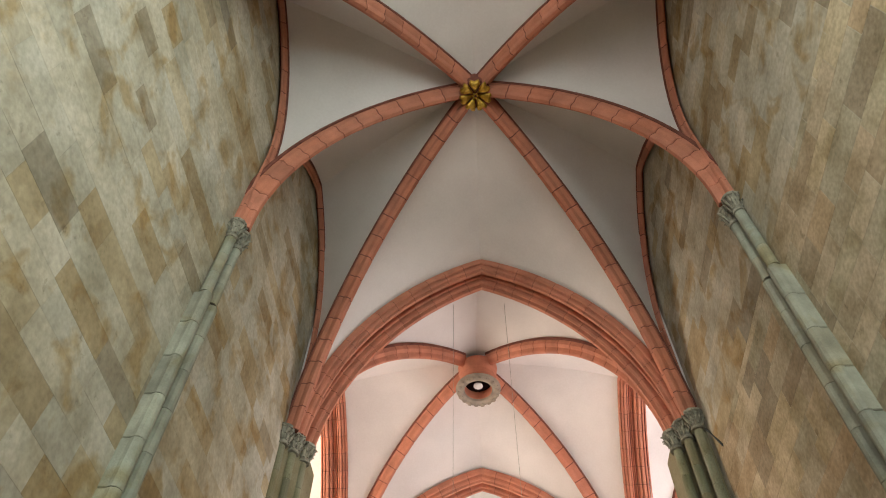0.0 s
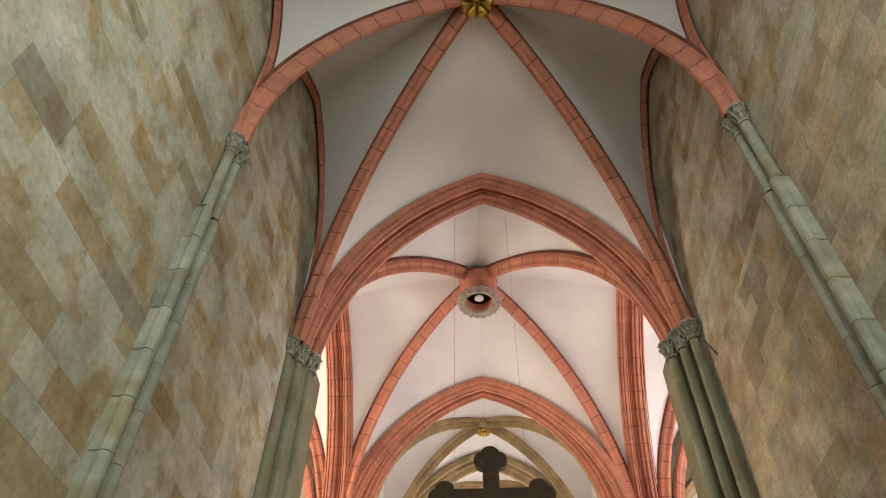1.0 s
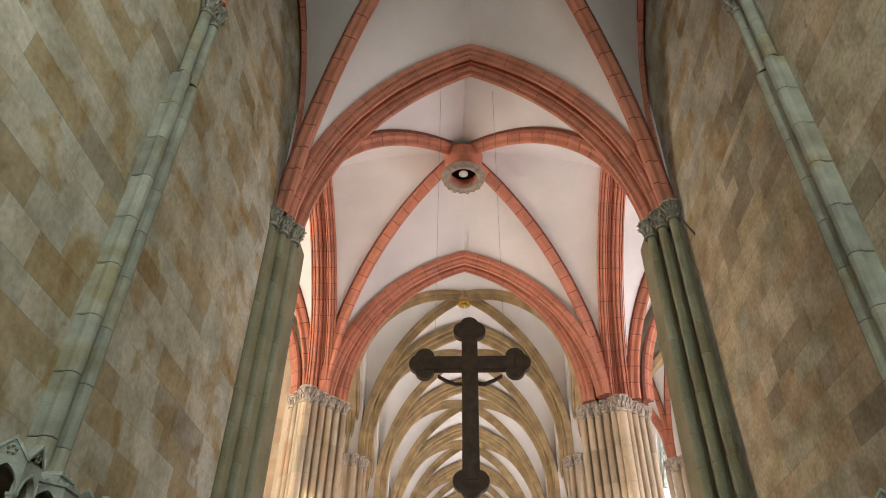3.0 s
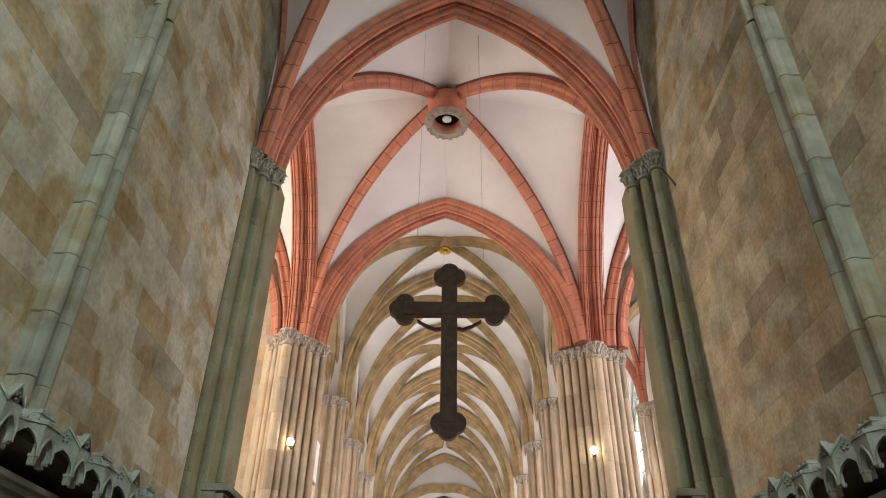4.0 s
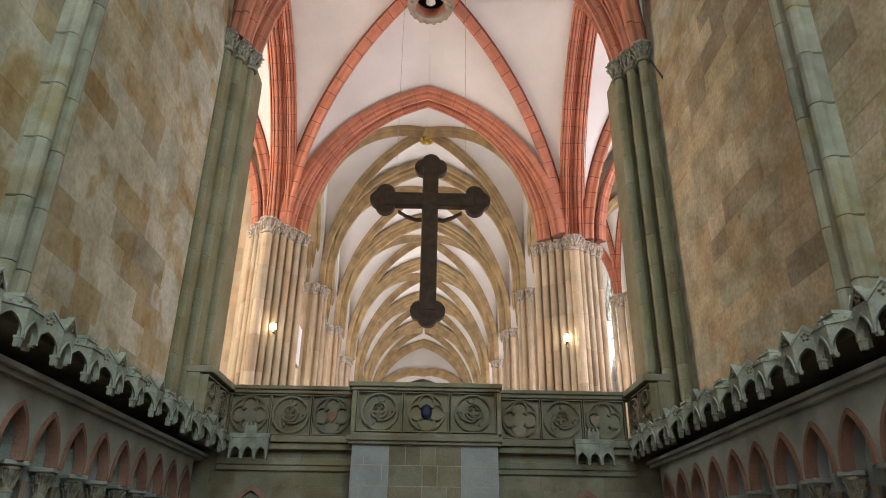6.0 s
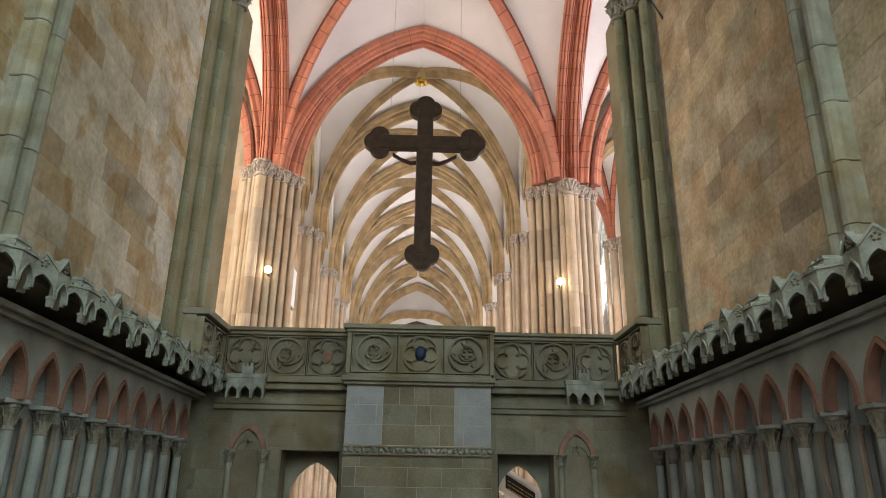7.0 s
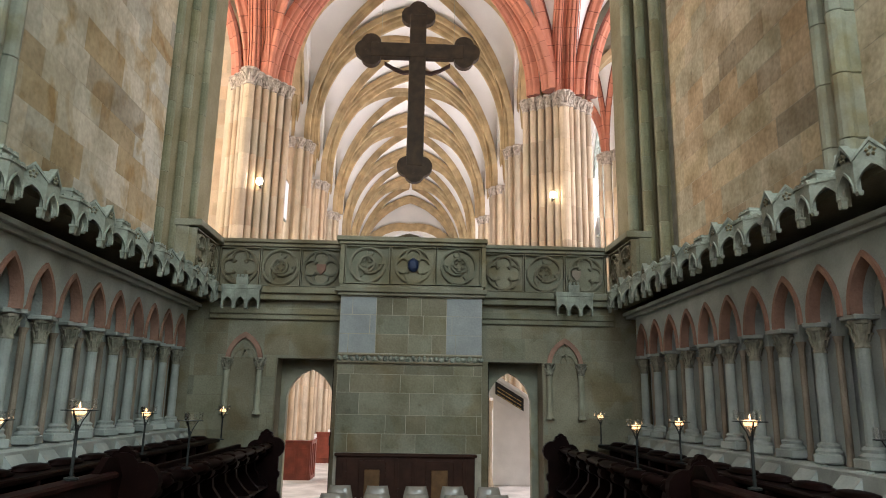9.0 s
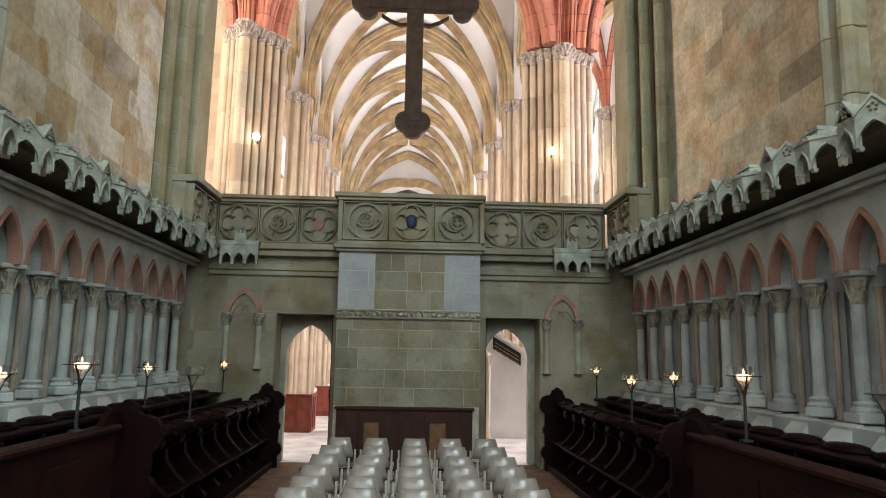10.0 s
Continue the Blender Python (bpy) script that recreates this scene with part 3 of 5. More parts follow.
for sx in (-1, 1):
    # triple responds of the chancel arch, with their core
    out = 0.06 if sx < 0 else 0.0
    steps = [(3.71 + out, 11.30), (3.87 + out, 11.00), (4.03 + out, 10.72)]
    for i, (x, y) in enumerate(steps):
        shaft("respond_shaft", "grey-green sandstone respond shaft with a leaf capital", sx * x, y, 3.4, CHANCEL, 0.088, RESPOND, seed=i + 3 * (sx > 0), cap_r=0.118)
    core = [(4.45, 10.80), (4.03, 10.80), (4.03, 11.06), (3.87, 11.06), (3.87, 11.36), (3.71, 11.36), (3.71, 12.2), (5.0, 12.2), (5.0, 10.80)]
    if sx < 0:
        core = [(4.45, 10.66), (4.12, 10.66), (3.76, 11.25), (3.76, 12.2), (5.0, 12.2), (5.0, 10.66)]
    s = Soup().prism([(sx * x, y) for x, y in core], "z", 0, CHANCEL - 0.02)
    tagged(new("pier_chancel", s.done("pier_chancel", RESPOND)), "grey-green sandstone chancel pier core", "pier", kind="structure")
    s = Soup().prism([(sx * x, y) for x, y in ((5.2, 10.8), (4.05, 10.82), (4.05, 12.2), (5.2, 12.2))], "z", CHANCEL - 0.02, 19.5)
    tagged(new("wall_chancel", s.done("wall_chancel", WEB)), "plastered wall beside the chancel arch", "wall", kind="structure")
    # wall shafts at the middle of the choir bay
    xw = -3.97 if sx < 0 else 4.07
    for i, (dx, dy) in enumerate(((0.02, -0.12), (0.0, 0.12))):
        shaft("wall_shaft", "pale grey-green wall shaft with a leaf capital", xw + dx * sx, 6.1 + dy, 9.5, SPRING, 0.085, SHAFT, cap=0.45, seed=8 + i)
    low = thing("wall_pilaster", "pale weathered wall pilaster with two rolls", "pilaster", kind="structure")
    for i in range(9):
        z0 = 3.5 + i * 0.66
        b = Soup()
        x0, x1 = sorted((xw + 0.14 * sx, xw - 0.03 * sx))
        b.box(x0, x1, 5.88, 6.32, z0 + 0.004, z0 + 0.656, 0.012)
        for dy in (-0.15, 0.12):
            b.turned([(0.085, 0.004), (0.09, 0.012), (0.09, 0.648), (0.085, 0.656)], 12, (xw - 0.03 * sx, 6.1 + dy, z0))
        part("drum", b.done("drum", SHAFT), low)


def compound_pier(name, label, line, z1, stone, core, big=(), r=0.105):
    """A bundled pier: shafts with capitals set along a broken line, against a core."""
    for i, (x, y) in enumerate(line):
        rr = 0.16 if i in big else r
        shaft("pier_shaft", label, x, y, 0.0, z1, rr, stone, cap=0.5 if i in big else 0.42, course=1.1, seed=20 + i % 4)
    tagged(new(name, Soup().prism(core, "z", 0, z1 - 0.02).done(name, stone)), "warm sandstone core of a bundled pier", "pier", kind="structure")


def along(p, q, n):
    return [(p[0] + (q[0] - p[0]) * i / (n - 1), p[1] + (q[1] - p[1]) * i / (n - 1)) for i in range(n)]


PIER_LABEL = "warm sandstone pier shaft with a leaf capital"
compound_pier("pier_crossing", PIER_LABEL, along((-5.72, 20.0), (-5.13, 19.42), 4) + along((-4.93, 19.66), (-4.18, 20.55), 5), SPRING, WARMSTONE,
              [(-6.0, 20.2), (-5.13, 19.5), (-4.25, 20.6), (-4.4, 22.2), (-6.0, 22.2)], big=(3,))
compound_pier("pier_crossing", PIER_LABEL, along((3.46, 20.95), (4.35, 20.36), 5) + along((4.56, 20.22), (5.52, 21.0), 5), SPRING, WARMSTONE,
              [(3.55, 21.0), (4.56, 20.3), (5.5, 21.05), (5.5, 22.4), (3.7, 22.4)], big=(5,))
for y in PIERS[1:]:
    for sx in (-1, 1):
        c = cx(y) + sx * 4.45
        ring = [(c + 0.62 * math.cos(a), y + 0.62 * math.sin(a)) for a in np.linspace(0, 2 * math.pi, 9)[:-1] + math.pi / 8]
        if y < 40:
            for a in (-150, -120, -90, -60, -30, 0, 180):
                ang = radians(a)
                shaft("pier_shaft", PIER_LABEL, c + 0.62 * math.cos(ang), y + 0.62 * math.sin(ang), 0.0, SPRING, 0.1, WARMSTONE, course=2.2, seed=20 + a % 4)
        tagged(new("pier_nave", Soup().prism(ring, "z", 0, SPRING - 0.02).done("pier_nave", WARMSTONE)), "warm sandstone core of a nave pier", "pier", kind="structure")
shaft("pier_shaft", PIER_LABEL, 7.42, 25.5, 0, SPRING, 0.16, WARMSTONE, cap=0.5, course=1.1, seed=21)
aisle = thing("ceiling_aisle_south", "white plastered rib vault over the south aisle", "ceiling", kind="structure")
A_HUB = (5.95, 23.2, 15.3)
for y0 in (25.5, 20.95):
    for x0 in (7.42, 4.5):
        cross_rib = Curve((x0, y0, SPRING), (5.95, y0, 14.3), 0.40)
        slant = Curve((x0, y0, SPRING), A_HUB, 0.75)
        wall_rib = Curve((x0, y0, SPRING), (x0, 23.2, 14.9), 0.62)
        if y0 > 21:
            ribbed("aisle_arch", "salmon-red painted transverse aisle arch", cross_rib, 0.28, 0.24, RED, REDJOINT, kind="arch")
        if y0 > 21 and x0 > 7:
            ribbed("vault_rib", RIB_LABEL, slant, 0.18, 0.2, RED, REDJOINT)
            ribbed("wall_rib", "slim salmon-red painted wall rib", wall_rib, 0.18, 0.16, RED, REDJOINT)
        web(aisle, slant, cross_rib, NAVEWEB)
        web(aisle, slant, wall_rib, NAVEWEB)
for x, y, r in ((7.62, 25.2, 0.09), (7.66, 25.02, 0.07), (7.2, 25.72, 0.08)):
    shaft("pier_shaft", PIER_LABEL, x, y, 0, SPRING, r, WARMSTONE, cap=0.42, course=1.1, seed=22)
slab("wall_aisle_stub", "plain closing aisle wall", NAVEWEB, 8.25, 9.2, 21.7, 22.2, 0, 19.5)
for y0, y1 in zip(PIERS, PIERS[1:]):
    for x0, x1 in ((-8.5, cx(y0) - 4.3), (cx(y0) + 4.3, 7.85)):
        slab("ceiling_aisle", "white plastered aisle vault", NAVEWEB, x0, x1, y0, y1, 16.2, 16.5, "ceiling")

# ---- bosses and the crossing ring ----


def petal_boss(name, label, at, r, material, petals=7):
    """A boss: a drum with a rosette of separate cupped leaves, each with two lobes, round a small knob."""
    top = thing(name, label, "boss", at)
    s = Soup().turned([(r * 0.92, 0.50), (r * 0.98, 0.12), (r * 0.88, 0.02), (r * 0.3, 0.0)], 16)
    part("collar", s.done("collar", REDJOINT if name == "vault_boss" else NAVERIB), top)
    for i in range(petals):
        a = 2 * math.pi * i / petals + 0.2
        vs = []
        for t, wid, dz in ((0.20, 0.07, -0.03), (0.42, 0.20, -0.07), (0.66, 0.36, -0.12), (0.86, 0.42, -0.13), (1.0, 0.34, -0.07)):
            for e in (-0.5, -0.25, 0.0, 0.25, 0.5):
                u, v = r * (t - (0.10 * t if e == 0 else 0.0)), e * wid * r * 1.55
                lift = -0.03 * r if abs(e) == 0.25 else 0.05 * r
                vs.append((u * math.cos(a) - v * math.sin(a), u * math.sin(a) + v * math.cos(a), dz + lift))
        fs = [(j * 5 + e, j * 5 + e + 1, j * 5 + e + 6, j * 5 + e + 5) for j in range(4) for e in range(4)]
        vs += [(x, y, z + 0.03) for x, y, z in vs]
        fs += [tuple(k + 25 for k in f[::-1]) for f in fs]
        edge = [0, 5, 10, 15, 20, 21, 22, 23, 24, 19, 14, 9, 4, 3, 2, 1]
        fs += [(edge[j], edge[(j + 1) % 16], edge[(j + 1) % 16] + 25, edge[j] + 25) for j in range(16)]
        part("petal", Soup().add(vs, fs).done("petal", material, True), top, "gilded leaf" if i == 0 else "")
    for i in range(6):
        a = math.pi * i / 3
        part("bud", Soup().turned([(0.004, -0.10), (0.022, -0.085), (0.026, -0.06), (0.012, -0.02)], 8, (0.14 * r * math.cos(a), 0.14 * r * math.sin(a), -0.02)).done("bud", material, True), top)
    return top


petal_boss("vault_boss", "gilded leaf rosette on a red vault boss", (0.10, 6.10, 16.60), 0.37, GOLD)
for i in range(5):
    ym = (PIERS[i] + PIERS[i + 1]) / 2
    petal_boss("nave_boss", "gilded leaf rosette under the nave vault", (cx(ym), ym, 16.95), 0.27, GOLD)

ring_boss = thing("crossing_ring", "red stone ring boss with a carved leaf rim", "boss", (-0.23, 16.2, 17.06))
s = Soup().turned([(0.40, 1.0), (0.44, 0.12), (0.62, 0.08), (0.70, 0.14), (0.62, 0.30), (0.58, 0.55), (0.64, 1.0)], 28, caps=False)
part("collar", s.done("collar", RED), ring_boss)
s = Soup().turned([(0.44, 0.10), (0.46, 0.02), (0.56, -0.02), (0.68, 0.03), (0.72, 0.12), (0.66, 0.18)], 28, caps=False)
part("rim", s.done("rim", WARMGREY), ring_boss, "grey-brown carved rim")
leaf = Soup().turned([(0.02, -0.05), (0.06, -0.04), (0.085, 0.0), (0.05, 0.05)], 7).done("leaf", WARMGREY)
for i in range(18):
    a = 2 * math.pi * i / 18
    part("leaf", leaf, ring_boss, at=(0.60 * math.cos(a), 0.60 * math.sin(a), -0.01 + 0.02 * (i % 2))).rotation_euler = (0.3, 0.2, a)
part("shutter", Soup().turned([(0.43, 0.42), (0.43, 0.40)], 24).done("shutter", OAK), ring_boss, "dark shutter inside the ring")
part("lamp_disc", Soup().turned([(0.14, 0.28), (0.15, 0.24), (0.05, 0.20)], 16).done("lamp_disc", WHITE), ring_boss, "pale round disc")

# ---- hanging cross ----
CY, CXX = 13.4, -0.08
crucifix = thing("crucifix", "large dark brown wooden cross with trefoil ends, hung on wires", "crucifix", (CXX, CY, 0))


def lobes(cx0, cz, dirx, dirz, r):
    s = Soup()
    px, pz = -dirz, dirx
    for u, v, k in ((0.62, 0, 1.0), (0, 0.72, 1.0), (0, -0.72, 1.0)):
        x, z = cx0 + (dirx * u + px * v) * r, cz + (dirz * u + pz * v) * r
        n = 18
        s.prism([(x + r * k * math.cos(2 * math.pi * i / n), z + r * k * math.sin(2 * math.pi * i / n)) for i in range(n)], "y", -0.075 + 0.004 * v, 0.075 + 0.004 * v)
    return s


part("upright", Soup().box(-0.175, 0.175, -0.09, 0.09, 6.35, 9.75, 0.015).done("upright", CROSSWOOD), crucifix)
part("crossbar", Soup().box(-0.98, 0.98, -0.10, 0.10, 8.74, 9.06, 0.015).done("crossbar", CROSSWOOD), crucifix)
for cx0, cz, dx, dz in ((0, 9.72, 0, 1), (0, 6.34, 0, -1), (-0.98, 8.90, -1, 0), (0.98, 8.90, 1, 0)):
    part("trefoil_end", lobes(cx0, cz, dx, dz, 0.21).done("trefoil_end", CROSSWOOD), crucifix)
for sx in (-1, 1):
    s = Soup()
    pts = [(0.70, 8.70), (0.50, 8.58), (0.30, 8.50), (0.15, 8.52)]
    for (u0, z0), (u1, z1) in zip(pts, pts[1:]):
        s.prism([(sx * u0, z0 - 0.035), (sx * u1, z1 - 0.035), (sx * u1, z1 + 0.035), (sx * u0, z0 + 0.035)], "y", 0.13, 0.2)
    part("brace", s.done("brace", WAINSCOT), crucifix, "dark curved carving behind the crossbar")
    part("wire", Soup().turned([(0.004, 9.05), (0.004, 18.3)], 6, (sx * 0.77, 0, 0)).done("wire", CARVED), crucifix, "thin steel wire")

# ---- pier lamps ----
for x, y, z in ((-4.66, 19.62, 7.90), (4.16, 20.22, 7.93)):
    lamp = thing("wall_lamp", "small glowing warm spotlight on a pier", "lamp", (x, y, z))
    part("bracket", Soup().box(-0.02, 0.02, 0.0, 0.25, -0.14, -0.10).box(-0.06, 0.06, -0.04, 0.04, -0.12, -0.08, 0.01).done("bracket", IRON), lamp)
    part("bulb", Soup().turned([(0.02, -0.12), (0.09, -0.06), (0.11, 0.02), (0.08, 0.09), (0.02, 0.13)], 12).done("bulb", BULB, True), lamp)
    point = bpy.data.lights.new("lamp_glow", "POINT")
    point.energy, point.color, point.shadow_soft_size = 5, WARM, 0.12
    new("lamp_glow", point).location = (x, y - 0.25, z)

# ---- rood screen ----
SY = 10.95
screen = thing("rood_screen", "grey-green sandstone rood screen with two doorways and a carved parapet", "screen", kind="structure")


def front(name, material, boxes, label="", parent=screen, bev=0.008):
    s = Soup()
    for b in boxes:
        s.box(*b, bev)
    return part(name, s.done(name, material), parent, label)


DOORS = ((-1.64, 0.375, -1.67, 0.44), (1.565, 0.36, 1.605, 0.43))
for u0, u1, z0, z1 in ((-3.75, -2.11, 0, 2.31), (-1.23, 1.175, 0, 2.31), (2.035, 3.75, 0, 2.31), (-3.75, 3.75, 2.31, 3.36)):
    part("masonry", Soup().box(u0, u1, SY, SY + 0.75, z0, z1).done("masonry", SCREEN), screen)
for c, half, rc, rh in DOORS:
    line = pointed(c, half, 1.72, 0.44)
    s = Soup().strip(line, [(u, 2.31) for u, _ in line], "y", SY + 0.45, SY + 0.62)
    s.box(rc - rh - 0.02, c - half, SY + 0.45, SY + 0.62, 0, 2.31)
    s.box(c + half, rc + rh + 0.02, SY + 0.45, SY + 0.62, 0, 2.31)
    part("door_surround", s.done("door_surround", SHAFT), screen, "pointed stone door surround")
for x in (-1.215, 1.13):
    d = thing("door_1" if x < 0 else "door_2", "narrow dark wooden door leaf standing open", "door", (x, SY + 0.02, 0), kind="structure")
    part("leaf", Soup().box(-0.03, 0.06, 0.0, 0.42, 0.02, 2.28, 0.006).done("leaf", OAK), d)
    part("handle", Soup().box(-0.05, -0.03, 0.05, 0.08, 1.0, 1.14, 0.004).done("handle", IRON), d, "iron handle")
# string courses under the parapet
for u0, u1 in ((-3.2, -1.14), (1.05, 3.2)):
    front("string_course", SCREEN, [(u0, u1, SY - 0.20, SY + 0.2, 3.30, 3.40), (u0, u1, SY - 0.14, SY + 0.2, 3.20, 3.30), (u0, u1, SY - 0.08, SY + 0.2, 2.98, 3.08), (u0, u1, SY - 0.05, SY + 0.2, 2.90, 2.98)], "moulded stone string course")
# projecting centre
front("centre_pier", JOINT, [(-1.13, 1.035, 10.52, 11.0, 0, 3.32)], bev=0.0)
front("centre_cornice", SCREEN, [(-1.22, 1.10, 10.42, 11.0, 3.30, 3.37), (-1.18, 1.07, 10.46, 11.0, 3.25, 3.30), (-1.16, 1.05, 10.48, 11.0, 3.37, 3.42)])
front("frieze", SCREEN, [(-1.14, 1.045, 10.475, 10.52, 2.23, 2.26), (-1.14, 1.045, 10.475, 10.52, 2.34, 2.37)])
tuft = Soup().turned([(0.01, -0.05), (0.05, -0.035), (0.06, 0.0), (0.035, 0.04), (0.01, 0.055)], 7).done("frieze_leaf", CARVED)
rnd = random.Random(3)
for i in range(26):
    o = part("frieze_leaf", tuft, screen, at=(-1.10 + i * 0.0846, 10.495, 2.30 + 0.012 * (i % 2)))
    o.rotation_euler, o.scale = (rnd.uniform(-1, 1), rnd.uniform(-1, 1), rnd.uniform(0, 3)), (0.8, 0.5, 0.9)


def tracery(parent, u0, u1, z0, z1, at, kind, axis="y", flip=1, hand=1):
    """One parapet panel: sunk plate, thin mullions, ring, and a quatrefoil or a fish-bladder whirl in relief."""
    w = u1 - u0
    c, m, r = (u0 + u1) / 2, (z0 + z1) / 2, min(w, z1 - z0) / 2 - 0.012
    back = Soup().prism([(u0, z0), (u1, z0), (u1, z1), (u0, z1)], axis, *sorted((at + flip * 0.075, at + flip * 0.14)))
    part("panel_plate", back.done("panel_plate", SCREEN), parent)
    t = Soup()
    lo, hi = sorted((at + flip * 0.004, at + flip * 0.08))
    for a, b, d, e in ((u0, u1, z0, z0 + 0.016), (u0, u1, z1 - 0.016, z1), (u0, u0 + 0.014, z0 + 0.016, z1 - 0.016), (u1 - 0.014, u1, z0 + 0.016, z1 - 0.016)):
        t.prism([(a, d), (b, d), (b, e), (a, e)], axis, lo, hi)

    def bar(line, wid, near):
        """A bevelled bar along a line of (u, z) round the panel's centre."""
        way = []
        for i in range(len(line)):
            (p, q), (e, f) = line[max(i - 1, 0)], line[min(i + 1, len(line) - 1)]
            k = math.hypot(e - p, f - q) or 1
            way.append((-(f - q) / k, (e - p) / k))
        side = lambda g: [(c + hand * (p + x * g), m + q + y * g) for (p, q), (x, y) in zip(line, way)]
        t.strip(side(-wid * 0.5), side(wid * 0.5), axis, *sorted((at + flip * (near + 0.022), at + flip * 0.085)))
        t.strip(side(-wid * 0.22), side(wid * 0.22), axis, *sorted((at + flip * near, at + flip * (near + 0.03))))

    def arc(x, z, rr, b0=0.0, b1=2 * math.pi, n=22):
        return [(x + rr * math.cos(v), z + rr * math.sin(v)) for v in np.linspace(b0, b1, n + 1)]

    bar(arc(0, 0, r - 0.02, n=32), 0.040, 0.004)
    if kind == "quatrefoil":
        for k in range(4):
            a = math.pi / 2 * k
            bar(arc(0.50 * r * math.cos(a), 0.50 * r * math.sin(a), 0.40 * r, a - 2.35, a + 2.35, 16), 0.034, 0.012)
    else:
        bar(arc(-0.04 * r, 0.06 * r, 0.40 * r), 0.036, 0.010)
        for k in range(4):
            a = math.pi / 2 * k
            bar(arc(-0.04 * r + 0.15 * r * math.cos(a), 0.06 * r + 0.15 * r * math.sin(a), 0.15 * r, a - 2.2, a + 2.2, 10), 0.018, 0.025)
        for a, turn in ((-1.9, 2.3), (2.4, 2.0)):
            bar([((0.44 + 0.48 * v * v) * r * math.cos(a + turn * v), (0.44 + 0.48 * v * v) * r * math.sin(a + turn * v)) for v in np.linspace(0, 1, 15)], 0.034, 0.012)
        for x, z, b0, b1 in ((0.72, -0.10, 1.0, 4.6), (0.10, 0.68, 2.4, 6.2), (-0.46, -0.52, 3.6, 7.0)):
            bar(arc(x * r, z * r, 0.16 * r, b0, b1, 10), 0.026, 0.016)
    part("tracery", t.done("tracery", SCREEN), parent)


def shield(parent, x, z, y, material, label):
    s = Soup().prism([(x - 0.075, z + 0.07), (x + 0.075, z + 0.07), (x + 0.07, z - 0.02), (x, z - 0.10), (x - 0.07, z - 0.02)], "y", y, y + 0.05)
    part("shield", s.done("shield", material), parent, label)


par = thing("parapet", "carved sandstone parapet with tracery panels on the screen", "parapet", kind="structure")
edges = np.linspace(-1.10, 1.02, 4)
for i in range(3):
    tracery(par, edges[i] + 0.01, edges[i + 1] - 0.01, 3.44, 4.04, 10.50, "quatrefoil" if i == 1 else "whirl", hand=-1 if i == 2 else 1)
front("parapet_body", SCREEN, [(-1.14, 1.06, 10.62, 10.95, 3.42, 4.06), (-1.17, -1.10, 10.49, 10.7, 3.42, 4.06), (1.02, 1.09, 10.49, 10.7, 3.42, 4.06)], parent=par)
front("coping", SCREEN, [(-1.23, 1.11, 10.42, 11.1, 4.10, 4.17), (-1.19, 1.08, 10.46, 11.05, 4.05, 4.10)], parent=par)
medallion = part("medallion", Soup().turned([(0.01, -0.05), (0.05, -0.045), (0.085, -0.02), (0.09, 0.03)], 14).done("medallion", BLUE), par, "dark blue oval medallion", at=(-0.04, 10.53, 3.75))
medallion.rotation_euler, medallion.scale = (radians(-90), 0, 0), (0.95, 1.25, 1)
shield(par, -1.52, 3.74, SY + 0.02, REDPALE, "faded red shield")
shield(par, 2.62, 3.74, SY + 0.02, WARMGREY, "faded red shield")
